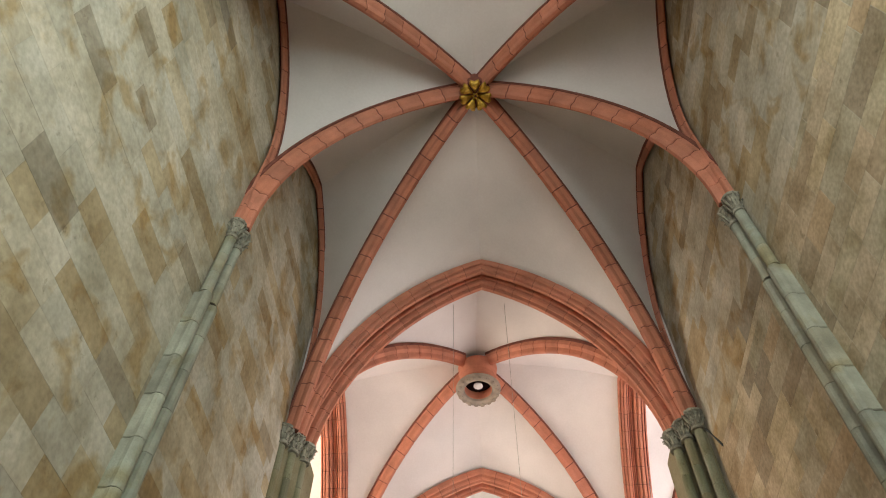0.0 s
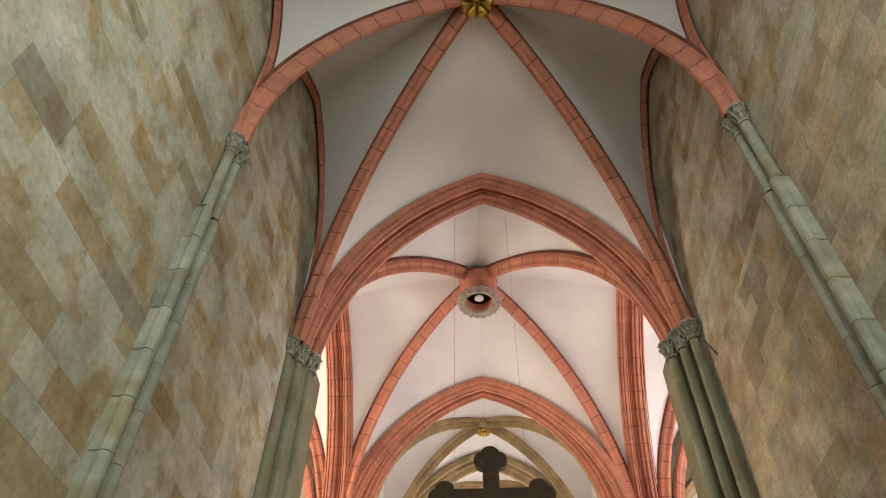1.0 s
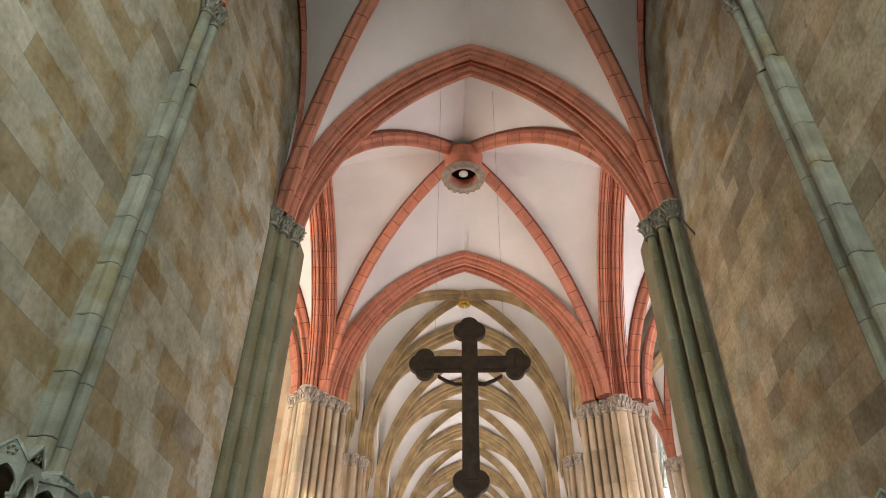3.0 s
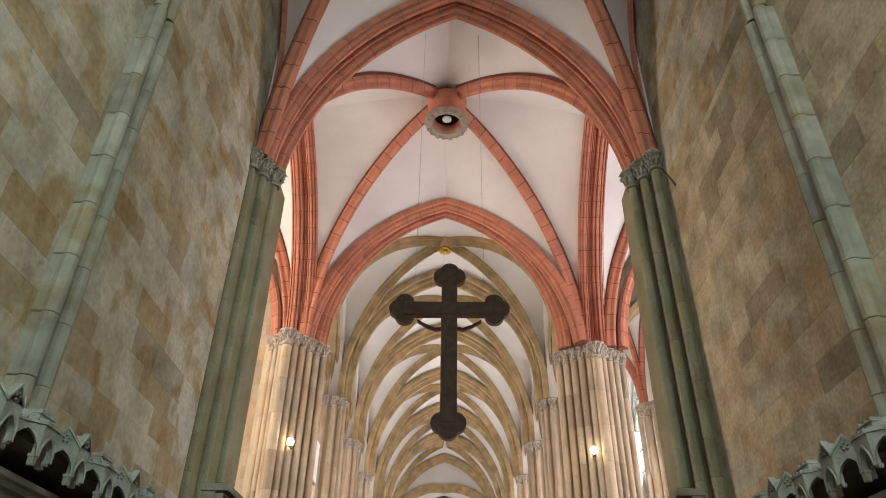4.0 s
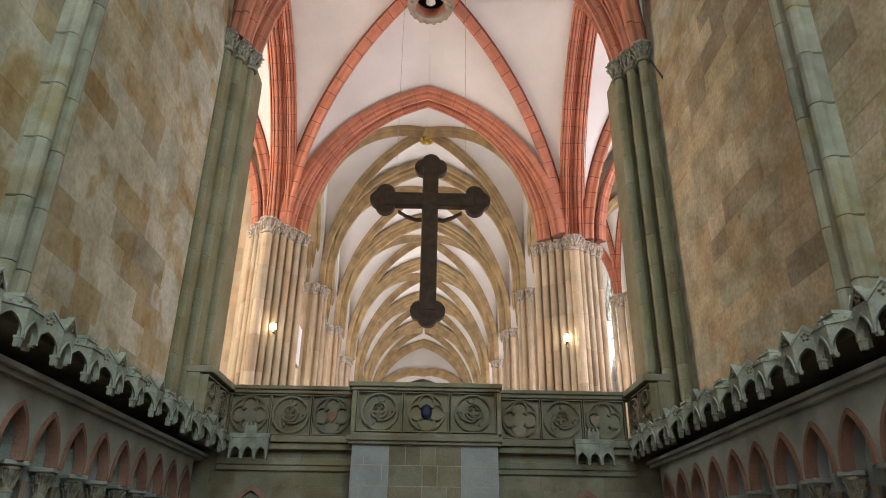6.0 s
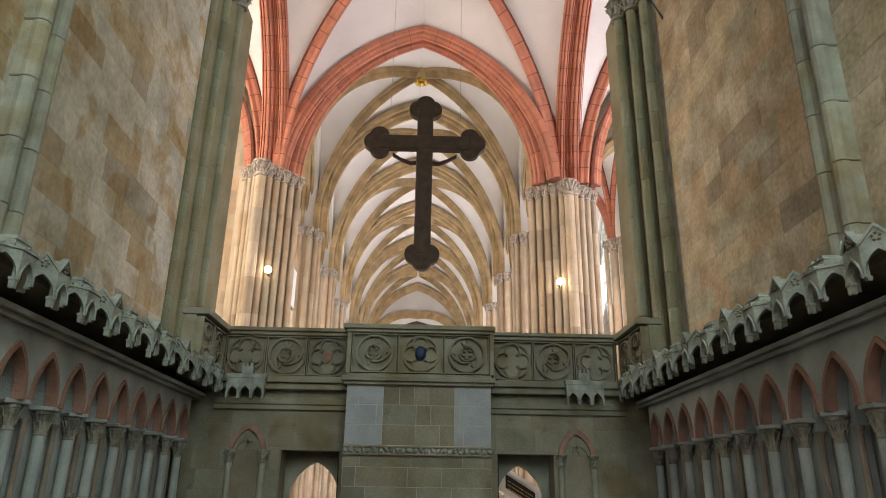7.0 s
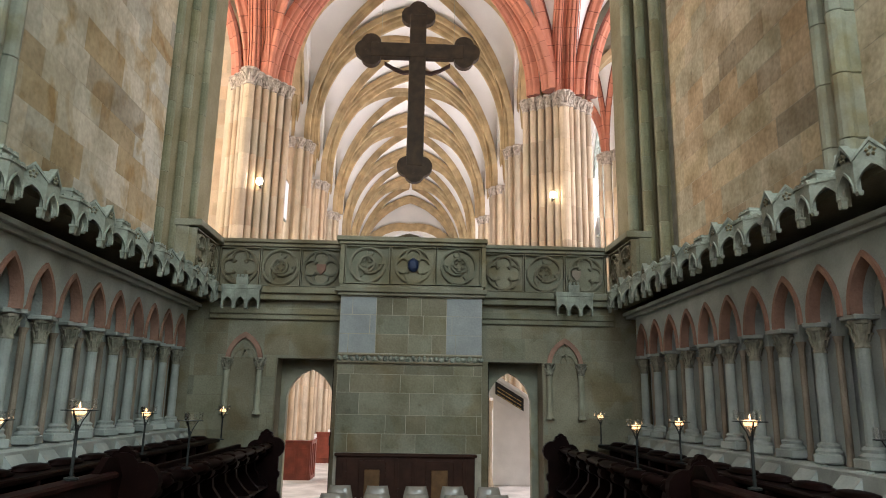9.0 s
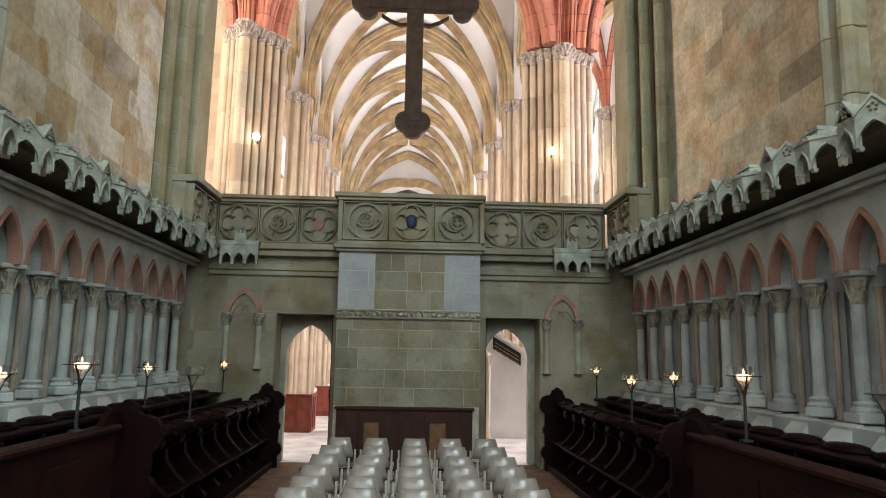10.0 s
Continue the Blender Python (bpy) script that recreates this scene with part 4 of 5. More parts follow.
for sx, cuts in ((-1, np.linspace(-3.14, -1.20, 4)), (1, np.linspace(1.10, 3.10, 4))):
    kinds = ("quatrefoil", "whirl", "quatrefoil")
    for i in range(3):
        tracery(par, cuts[i] + 0.008, cuts[i + 1] - 0.008, 3.44, 4.06, SY, kinds[i])
    lo, hi = cuts[0] - 0.05, cuts[-1] + 0.05
    front("parapet_body", SCREEN, [(lo, hi, SY + 0.12, SY + 0.3, 3.36, 4.08)], parent=par)
    front("coping", SCREEN, [(lo - 0.05, hi, SY - 0.07, SY + 0.35, 4.13, 4.19), (lo - 0.05, hi, SY - 0.03, SY + 0.35, 4.07, 4.13)], parent=par)
    # the return along the side
    xs = sx * 3.13
    for j in range(2):
        tracery(par, 9.72 + j * 0.6, 10.30 + j * 0.6, 3.44, 4.06, xs, kinds[j], "x", flip=sx)
    b = sorted((xs + sx * 0.12, xs + sx * 0.3))
    front("parapet_body", SCREEN, [(*b, 9.7, SY + 0.1, 3.2, 4.08)], parent=par)
    b = sorted((xs - sx * 0.06, xs + sx * 0.33))
    front("coping", SCREEN, [(*b, 9.7, SY + 0.3, 4.09, 4.185)], parent=par)
    # blind niche beside the doorway
    c = -2.62 if sx < 0 else 2.39
    niche = thing("wall_niche", "blind pointed niche with red moulding and small colonnettes", "niche", kind="structure")
    s = Soup().strip(pointed(c, 0.215, 2.30, 0.31), pointed(c, 0.285, 2.30, 0.40), "y", SY - 0.05, SY + 0.01)
    part("hood", s.done("hood", REDPALE), niche, "red painted pointed moulding")
    s = Soup()
    for k in (-1, 1):
        s.strip(pointed(c + k * 0.06, 0.10, 2.30, 0.13, n=5), pointed(c + k * 0.06, 0.135, 2.30, 0.175, n=5), "y", SY - 0.025, SY + 0.01)
    part("trefoil", s.done("trefoil", SCREEN), niche)
    for k in (-1, 1):
        part("colonnette", Soup().turned([(0.07, 0), (0.05, 0.06), (0.046, 0.66), (0.06, 0.68)], 10, (c + k * 0.25, SY - 0.03, 1.45)).done("colonnette", SHAFT), niche)
        part("capital", capital(0.052, 0.18, 7, 5), niche, at=(c + k * 0.25, SY - 0.03, 2.12))
    # small hanging canopy under the parapet
    cc = -2.68 if sx < 0 else 2.50
    hang = thing("hanging_canopy", "small pale carved canopy with three arches", "canopy", kind="structure")
    for k in (-1, 0, 1):
        line = pointed(cc + k * 0.19, 0.075, 3.08, 0.13, n=5)
        s = Soup().strip(line, [(u, 3.34) for u, _ in line], "y", SY - 0.32, SY - 0.26)
        for e in (-1, 1):
            s.box(cc + k * 0.19 + e * 0.085 - 0.012, cc + k * 0.19 + e * 0.085 + 0.012, SY - 0.33, SY - 0.25, 3.03, 3.34)
        part("arch", s.done("arch", CARVED), hang)
    s = Soup().box(cc - 0.3, cc + 0.3, SY - 0.33, SY - 0.02, 3.33, 3.40, 0.006).box(cc - 0.09, cc + 0.09, SY - 0.30, SY - 0.2, 3.40, 3.52, 0.006)
    for k in (-1, 0, 1):
        s.box(cc + k * 0.06 - 0.018, cc + k * 0.06 + 0.018, SY - 0.30, SY - 0.24, 3.52, 3.56)
    part("crown", s.done("crown", CARVED), hang)

wainscot = thing("wainscot", "dark panelled wooden wainscot against the screen", "panelling", (0, 0, 0))
part("board", Soup().box(-1.07, 0.93, 10.40, 10.51, 0.0, 0.90, 0.006).done("board", WAINSCOT), wainscot)
part("top_rail", Soup().box(-1.10, 0.96, 10.36, 10.51, 0.90, 0.94, 0.008).done("top_rail", WAINSCOT), wainscot)
for u0, u1 in ((-0.74, -0.36), (0.22, 0.62)):
    d = part("cupboard_door", Soup().box(u0, u1, 10.375, 10.40, 0.06, 0.84, 0.006).done("cupboard_door", WAINSCOT), wainscot)
    part("field", Soup().box(u0 + 0.08, u1 - 0.08, 10.362, 10.375, 0.14, 0.72, 0.01).done("field", PANEL), d, "honey-brown raised field")
for u in (-0.2, 0.05, -0.95, 0.78):
    part("stile", Soup().box(u - 0.03, u + 0.03, 10.385, 10.40, 0.02, 0.88, 0.004).done("stile", WAINSCOT), wainscot)

# ---- arcades and canopies over the stalls ----


def arcade_column(at):
    top = thing("arcade_column", "slender pale sandstone arcade column with a leaf capital", "column", at, "arcade columns")
    part("base", Soup().box(-0.11, 0.11, -0.11, 0.11, 0, 0.08, 0.01).turned([(0.105, 0.08), (0.11, 0.10), (0.085, 0.125), (0.095, 0.15), (0.07, 0.17)], 14).done("base", ARCADE), top)
    part("shaft", Soup().turned([(0.058, 0.17), (0.054, 0.92)], 14).done("shaft", ARCADE, False), top)
    part("capital", capital(0.051, 0.22, 8, 11, 0.85), top, "curled leaf capital", at=(0, 0, 0.92))
    part("impost", Soup().box(-0.105, 0.105, -0.105, 0.105, 1.143, 1.185, 0.008).done("impost", ARCADE), top)
    return top


first = None
for sx, y_first, pitch, xw in ((-1, 10.62, 0.552, WALL_L), (1, 10.62, 0.585, WALL_R)):
    xc = sx * 3.55
    side = thing("blind_arcade", "blind arcade of red-moulded pointed arches over the stalls", "arcade", kind="structure")
    n = 13
    lo, hi = sorted((xc - sx * 0.10, xc + sx * 0.10))
    for i in range(n):
        y = y_first - i * pitch
        if first is None:
            first = arcade_column((xc, y, 1.24))
        else:
            copy_thing(first, pose(xc, y, 1.24, 0, 0, 40 * i))
        if i == n - 1:
            break
        c = y - pitch / 2
        half = pitch / 2 - 0.055
        line = pointed(c, half, 2.42, 0.46)
        line = sorted(line)
        line = [(c - pitch / 2, 2.42)] + line + [(c + pitch / 2, 2.42)]
        s = Soup().strip(line, [(u, 3.02) for u, _ in line], "x", lo, hi)
        part("spandrel", s.done("spandrel", ARCADE), side)
        a, b = sorted((xc - sx * 0.125, xc - sx * 0.02))
        part("arch_moulding", Soup().strip(pointed(c, half - 0.035, 2.42, 0.425), pointed(c, half + 0.012, 2.42, 0.475), "x", a, b).done("arch_moulding", REDPALE), side, "dull red painted arch moulding")
        a, b = sorted((xc + sx * 0.097, xc + sx * 0.20))
        w = half - 0.06
        lobe = [(c - pitch / 2, 2.30), (c - w, 2.30), (c - w, 2.38), (c - w + 0.012, 2.45), (c - w + 0.045, 2.485)]
        inner = lobe + sorted(pointed(c, w - 0.035, 2.50, 0.27)) + [(2 * c - u, z) for u, z in lobe[::-1]]
        wide = [(c - pitch / 2 + pitch * k / (len(inner) - 1), 3.02) for k in range(len(inner))]
        s = Soup().strip(inner, wide, "x", a, b)
        part("inner_arch", s.done("inner_arch", ARCADE), side)
        for e in (-1, 1):
            u0, u1 = sorted((c + e * w, c + e * (pitch / 2)))
            part("inner_jamb", Soup().prism([(u0, 1.225), (u1, 1.225), (u1, 2.30), (u0, 2.30)], "x", a, b).done("inner_jamb", ARCADE), side)
            part("back_colonnette", Soup().turned([(0.045, 0), (0.03, 0.05), (0.03, 1.02), (0.05, 1.08)], 9, (xc + sx * 0.10, c + e * (w - 0.01), 1.22)).done("back_colonnette", WARMGREY), side)
    y0, y1 = y_first - (n - 1) * pitch - 0.3, 10.94
    a, b = sorted((xc - sx * 0.20, xw))
    part("sill", Soup().box(a, b, y0, y1, 1.06, 1.225, 0.01).done("sill", ARCADE), side, "pale stone sill")
    for k in range(n):
        y = y_first - k * pitch
        u0, u1 = xc - sx * 0.30, xc - sx * 0.10
        part("sill_block", Soup().prism([(u0, 1.08), (u1, 1.08), (u1, 1.235), (xc - sx * 0.16, 1.235)], "y", y - 0.13, y + 0.13).done("sill_block", ARCADE), side)
    a, b = sorted((xc - sx * 0.16, xw))
    c0, c1 = sorted((xc - sx * 0.21, xw))
    part("cornice", Soup().box(a, b, y0, y1, 3.02, 3.07, 0.006).box(c0, c1, y0, y1, 3.07, 3.12, 0.006).done("cornice", ARCADE), side, "moulded stone cornice")
    a, b = sorted((xc + sx * 0.25, xw))
    part("back_wall", Soup().box(a, b, y0, y1, 1.225, 3.02).done("back_wall", ARCADE), side)
    # projecting canopies
    can = thing("stall_canopy", "pale weathered carved stone canopy with gables and small battlements", "canopy", kind="structure")
    x0 = sx * 3.0
    a, b = sorted((x0 + sx * 0.20, xw))
    part("canopy_roof", Soup().box(a, b, y0, y1, 3.36, 3.46).done("canopy_roof", CARVED), can)
    part("canopy_soffit", Soup().box(a, b, y0, y1, 3.30, 3.355).done("canopy_soffit", SCREEN), can)
    m = int((10.75 - y0) / 0.545)
    for i in range(m):
        yc = 10.55 - i * 0.545
        gabled = i % 2 == 1
        bay, hood, rose = Soup(), Soup(), Soup()

        def face(p, q, half):
            """One canopy face between two plan points: an arched lower edge with a moulded rim, and a gable or a battlement above."""
            p, q = Vector(p), Vector(q)
            way = (q - p).normalized()
            out = Vector((-way.y, way.x))
            out = out if out.x * sx < 0 else -out
            L = (q - p).length
            put = lambda u, z, off: (*(p + way * u + out * off), z)

            def band(low, high, o0, o1, into):
                k = len(low)
                vs = [put(u, z, o) for o in (o0, o1) for line in (low, high) for u, z in line]
                fs = []
                for j in range(k - 1):
                    fs += [(j, j + 1, k + j + 1, k + j), (2 * k + j, 3 * k + j, 3 * k + j + 1, 2 * k + j + 1), (j, 2 * k + j, 2 * k + j + 1, j + 1), (k + j, k + j + 1, 3 * k + j + 1, 3 * k + j)]
                fs += [(0, k, 3 * k, 2 * k), (k - 1, 3 * k - 1, 4 * k - 1, 2 * k - 1)]
                into.add(vs, fs)

            arch = pointed(L / 2, half, 3.19, half * 1.5, 0.32 * half, n=7)
            low = [(0, 3.155), (L / 2 - half, 3.155)] + arch + [(L / 2 + half, 3.155), (L, 3.155)]
            peak = lambda u: 3.40 + (0.13 * max(0.0, 1 - abs(u - L / 2) / (L * 0.5)) if gabled else 0.0)
            band(low, [(u, peak(u)) for u, _ in low], -0.045, 0.0, bay)
            band(pointed(L / 2, half, 3.158, half * 1.5 + 0.032, 0.32 * half, n=7), pointed(L / 2, half + 0.014, 3.158, half * 1.5 + 0.056, 0.32 * half, n=7), 0.0, 0.014, hood)
            if gabled:
                band([(0, 3.385), (L / 2, 3.51), (L, 3.385)], [(0, 3.41), (L / 2, 3.54), (L, 3.41)], -0.05, 0.014, hood)
                for g in range(5):
                    v = 2 * math.pi * g / 5 + 0.3
                    x, y, z = put(L / 2 + 0.026 * math.cos(v), 3.435 + 0.026 * math.sin(v), 0.004)
                    rose.turned([(0.004, -0.014), (0.015, 0.0), (0.004, 0.014)], 6, (x, y, z))
            else:
                band([(0, 3.39), (L, 3.39)], [(0, 3.41), (L, 3.41)], -0.05, 0.012, hood)
                for g in range(3):
                    u = L * (g + 0.5) / 3
                    band([(u - L * 0.085, 3.41), (u + L * 0.085, 3.41)], [(u - L * 0.085, 3.43), (u + L * 0.085, 3.43)], -0.04, 0.006, hood)

        f0, f1 = (x0 + sx * 0.03, yc - 0.10), (x0 + sx * 0.03, yc + 0.10)
        g0, g1 = (x0 + sx * 0.19, yc - 0.272), (x0 + sx * 0.19, yc + 0.272)
        face(f0, f1, 0.080)
        face(g0, f0, 0.102)
        face(f1, g1, 0.102)
        part("canopy_bay", bay.done("canopy_bay", CARVED), can)
        part("hood_mould", hood.done("hood_mould", CARVED), can)
        plan = [(x0 + sx * 0.10, yc - 0.10), (x0 + sx * 0.10, yc + 0.10), (x0 + sx * 0.25, yc + 0.20), (x0 + sx * 0.62, yc + 0.20), (x0 + sx * 0.62, yc - 0.20), (x0 + sx * 0.25, yc - 0.20)]
        top = Soup().prism(plan, "z", 3.38, 3.475)
        if gabled:
            part("rosette", rose.done("rosette", SCREEN), can)
            lo, hi = sorted((x0 + sx * 0.03, x0 + sx * 0.30))
            top.prism([(yc - 0.10, 3.40), (yc + 0.10, 3.40), (yc, 3.52)], "x", lo, hi)
        else:
            lo, hi = sorted((x0 + sx * 0.09, x0 + sx * 0.30))
            top.box(lo, hi, yc - 0.115, yc + 0.115, 3.475, 3.495, 0.006)
            for q in range(3):
                u = yc - 0.08 + q * 0.08
                top.box(lo + 0.004, hi - 0.004, u - 0.022, u + 0.022, 3.493, 3.515)
        part("ridge" if gabled else "battlement", top.done("canopy_top", CARVED), can)
        e = -1 if sx < 0 else 1
        drop = Soup().turned([(0.026, -0.055), (0.030, -0.045), (0.032, 0.0), (0.040, 0.012), (0.040, 0.03)], 4, (x0 + sx * 0.055, yc + e * 0.095, 3.145), start=math.pi / 4)
        part("pendant", drop.done("pendant", CARVED), can)
        drop = Soup().turned([(0.020, -0.012), (0.026, 0.0), (0.028, 0.02)], 4, (x0 + sx * 0.06, yc - e * 0.095, 3.150), start=math.pi / 4)
        part("pendant", drop.done("pendant", CARVED), can)

# ---- choir stalls ----


def stall_end(sx, y, h=1.30):
    """A carved bench end: a post with round lobes, a scroll and a small finial."""
    x = -2.16 if sx < 0 else 2.27
    n = 14
    disc = lambda cx0, cz, r: [(cx0 + r * math.cos(2 * math.pi * k / n), cz + r * math.sin(2 * math.pi * k / n)) for k in range(n)]
    s = Soup()
    s.box(min(x - 0.2, x + 0.2), max(x - 0.2, x + 0.2), y - 0.04, y + 0.04, 0, h - 0.28, 0.01)
    for dx, dz, r, o in ((-0.14, -0.26, 0.13, 0.001), (0.13, -0.24, 0.15, 0.002), (0.0, -0.14, 0.12, 0.003), (0.14, -0.62, 0.09, 0.002), (0.15, -0.95, 0.11, 0.001)):
        s.prism(disc(x - sx * dx, h + dz, r), "y", y - 0.042 - o, y + 0.042 + o)
    for dx, dz, r in ((0, -0.02, 0.045), (-0.05, -0.05, 0.04), (0.05, -0.05, 0.04)):
        s.prism(disc(x + dx, h + dz, r), "y", y - 0.035, y + 0.035)
    return s.done("bench_end", OAK)


def divider(sx):
    """A stall divider with an S-shaped front, drawn in plan x and height z."""
    line = [(0.0, 0.10), (0.30, 0.10), (0.33, 0.16), (0.24, 0.26), (0.30, 0.36), (0.42, 0.42), (0.44, 0.47), (0.34, 0.56), (0.25, 0.68), (0.24, 0.78), (0.34, 0.86), (0.36, 0.93), (0.28, 0.98), (0.0, 0.98)]
    s = Soup().prism([(-sx * u, z) for u, z in line], "y", -0.045, 0.045)
    n = 10
    s.prism([(-sx * 0.32 + 0.07 * math.cos(2 * math.pi * k / n), 0.90 + 0.07 * math.sin(2 * math.pi * k / n)) for k in range(n)], "y", -0.07, 0.07)
    return s.done("divider", OAK)


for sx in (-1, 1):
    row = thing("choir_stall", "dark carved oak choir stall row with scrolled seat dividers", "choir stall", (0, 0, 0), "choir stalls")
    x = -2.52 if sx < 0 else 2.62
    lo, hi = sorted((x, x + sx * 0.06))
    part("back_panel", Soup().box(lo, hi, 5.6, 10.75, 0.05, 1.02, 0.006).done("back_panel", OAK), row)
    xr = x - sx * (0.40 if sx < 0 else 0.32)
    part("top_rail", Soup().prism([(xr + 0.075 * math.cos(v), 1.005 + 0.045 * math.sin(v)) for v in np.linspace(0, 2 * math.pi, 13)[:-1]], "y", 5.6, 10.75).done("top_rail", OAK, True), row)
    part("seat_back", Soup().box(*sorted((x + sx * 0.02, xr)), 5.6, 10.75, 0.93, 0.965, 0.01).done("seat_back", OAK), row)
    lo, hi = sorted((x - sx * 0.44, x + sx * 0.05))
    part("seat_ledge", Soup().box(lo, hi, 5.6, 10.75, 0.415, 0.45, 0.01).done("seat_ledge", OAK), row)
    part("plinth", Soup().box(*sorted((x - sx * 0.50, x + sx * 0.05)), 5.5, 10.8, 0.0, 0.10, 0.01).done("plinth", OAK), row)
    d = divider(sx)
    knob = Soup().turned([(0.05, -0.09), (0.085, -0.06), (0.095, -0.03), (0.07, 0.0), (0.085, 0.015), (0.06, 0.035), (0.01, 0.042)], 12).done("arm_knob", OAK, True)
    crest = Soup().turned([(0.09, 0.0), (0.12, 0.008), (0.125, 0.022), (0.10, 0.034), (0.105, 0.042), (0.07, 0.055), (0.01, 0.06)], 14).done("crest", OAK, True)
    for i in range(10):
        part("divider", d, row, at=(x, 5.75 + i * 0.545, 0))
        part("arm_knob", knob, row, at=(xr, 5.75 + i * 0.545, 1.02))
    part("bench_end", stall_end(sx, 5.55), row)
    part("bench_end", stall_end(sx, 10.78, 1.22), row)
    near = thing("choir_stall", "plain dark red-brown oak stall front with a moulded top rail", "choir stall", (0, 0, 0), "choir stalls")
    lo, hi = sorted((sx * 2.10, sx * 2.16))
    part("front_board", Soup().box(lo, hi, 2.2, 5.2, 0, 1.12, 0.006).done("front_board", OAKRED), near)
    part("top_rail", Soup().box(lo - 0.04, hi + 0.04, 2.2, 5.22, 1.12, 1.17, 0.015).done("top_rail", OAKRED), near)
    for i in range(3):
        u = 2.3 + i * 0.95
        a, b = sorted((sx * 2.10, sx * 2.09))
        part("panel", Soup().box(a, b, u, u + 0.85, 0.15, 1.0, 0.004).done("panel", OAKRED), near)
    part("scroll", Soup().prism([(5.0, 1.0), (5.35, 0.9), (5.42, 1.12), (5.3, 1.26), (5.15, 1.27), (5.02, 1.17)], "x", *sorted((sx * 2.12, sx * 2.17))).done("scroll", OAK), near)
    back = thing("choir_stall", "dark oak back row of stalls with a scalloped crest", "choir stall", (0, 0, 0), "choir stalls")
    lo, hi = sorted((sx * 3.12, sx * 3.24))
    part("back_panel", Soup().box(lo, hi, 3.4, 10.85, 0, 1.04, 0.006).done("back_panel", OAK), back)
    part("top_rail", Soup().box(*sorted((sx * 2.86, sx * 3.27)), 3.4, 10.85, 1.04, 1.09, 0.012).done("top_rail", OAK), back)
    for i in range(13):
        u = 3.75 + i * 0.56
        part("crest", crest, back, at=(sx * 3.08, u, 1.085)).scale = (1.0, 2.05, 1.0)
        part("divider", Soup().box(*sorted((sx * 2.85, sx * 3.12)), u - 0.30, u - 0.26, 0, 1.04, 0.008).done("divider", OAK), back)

# ---- candle stands ----


def candle_stand(at, lit=True):
    top = thing("candle_stand", "iron stand with glass cups round a burning candle" if lit else "iron stand with glass cups, not lit", "candle stand", at, "candle stands")
    part("rod", Soup().turned([(0.045, 0.045), (0.045, 0.057), (0.012, 0.065), (0.010, 0.34), (0.016, 0.36), (0.010, 0.38)], 10).done("rod", IRON), top)
    for k in range(3):
        a = 2 * math.pi * k / 3 + 0.4
        s = Soup()
        pts = [(0.008, 0.36), (0.02, 0.40), (0.05, 0.45), (0.062, 0.475)]
        for (r0, z0), (r1, z1) in zip(pts, pts[1:]):
            w = 0.005
            px, py = -math.sin(a) * w, math.cos(a) * w
            q = lambda r, z, e: (r * math.cos(a) + e * px, r * math.sin(a) + e * py, z)
            s.add([q(r0, z0, -1), q(r0, z0, 1), q(r1, z1, 1), q(r1, z1, -1), q(r0 + 0.008, z0, -1), q(r0 + 0.008, z0, 1), q(r1 + 0.008, z1, 1), q(r1 + 0.008, z1, -1)],
                  [(0, 1, 2, 3), (4, 7, 6, 5), (0, 3, 7, 4), (1, 5, 6, 2)])
        part("prong", s.done("prong", IRON), top)
        cup = part("glass_cup", Soup().turned([(0.020, 0.0), (0.023, 0.07), (0.021, 0.07), (0.018, 0.004)], 12, (0.085 * math.cos(a), 0.085 * math.sin(a), 0.475)).done("glass_cup", GLASS), top, "small clear glass cup")
        cup.visible_shadow = False
    part("plate", Soup().turned([(0.11, 0.468), (0.112, 0.473), (0.06, 0.475)], 16).done("plate", IRON), top)
    bowl = part("glass_bowl", Soup().turned([(0.012, 0.40), (0.04, 0.43), (0.058, 0.47), (0.06, 0.53), (0.057, 0.53), (0.055, 0.47), (0.036, 0.435)], 14).done("glass_bowl", GLASS), top, "clear glass bowl")
    bowl.visible_shadow = False
    if lit:
        part("candle", Soup().turned([(0.034, 0.445), (0.048, 0.475), (0.030, 0.482)], 12).done("candle", FLAME), top, "glowing wax")
        part("flame", Soup().turned([(0.002, 0.48), (0.008, 0.495), (0.002, 0.52)], 8).done("flame", FLAME), top)
    return top


for x, y, z, lit in ((-2.90, 5.10, 1.09, True), (-2.13, 4.64, 1.175, True), (-2.84, 7.72, 1.09, True), (-2.03, 6.64, 1.055, False), (-2.76, 10.50, 1.09, True),
                     (2.83, 10.55, 1.09, True), (2.28, 7.15, 1.055, True), (2.88, 7.55, 1.09, True), (2.22, 4.58, 1.175, True), (2.86, 4.12, 1.09, False)):
    candle_stand((x, y, z - 0.045), lit)

# ---- chairs ----


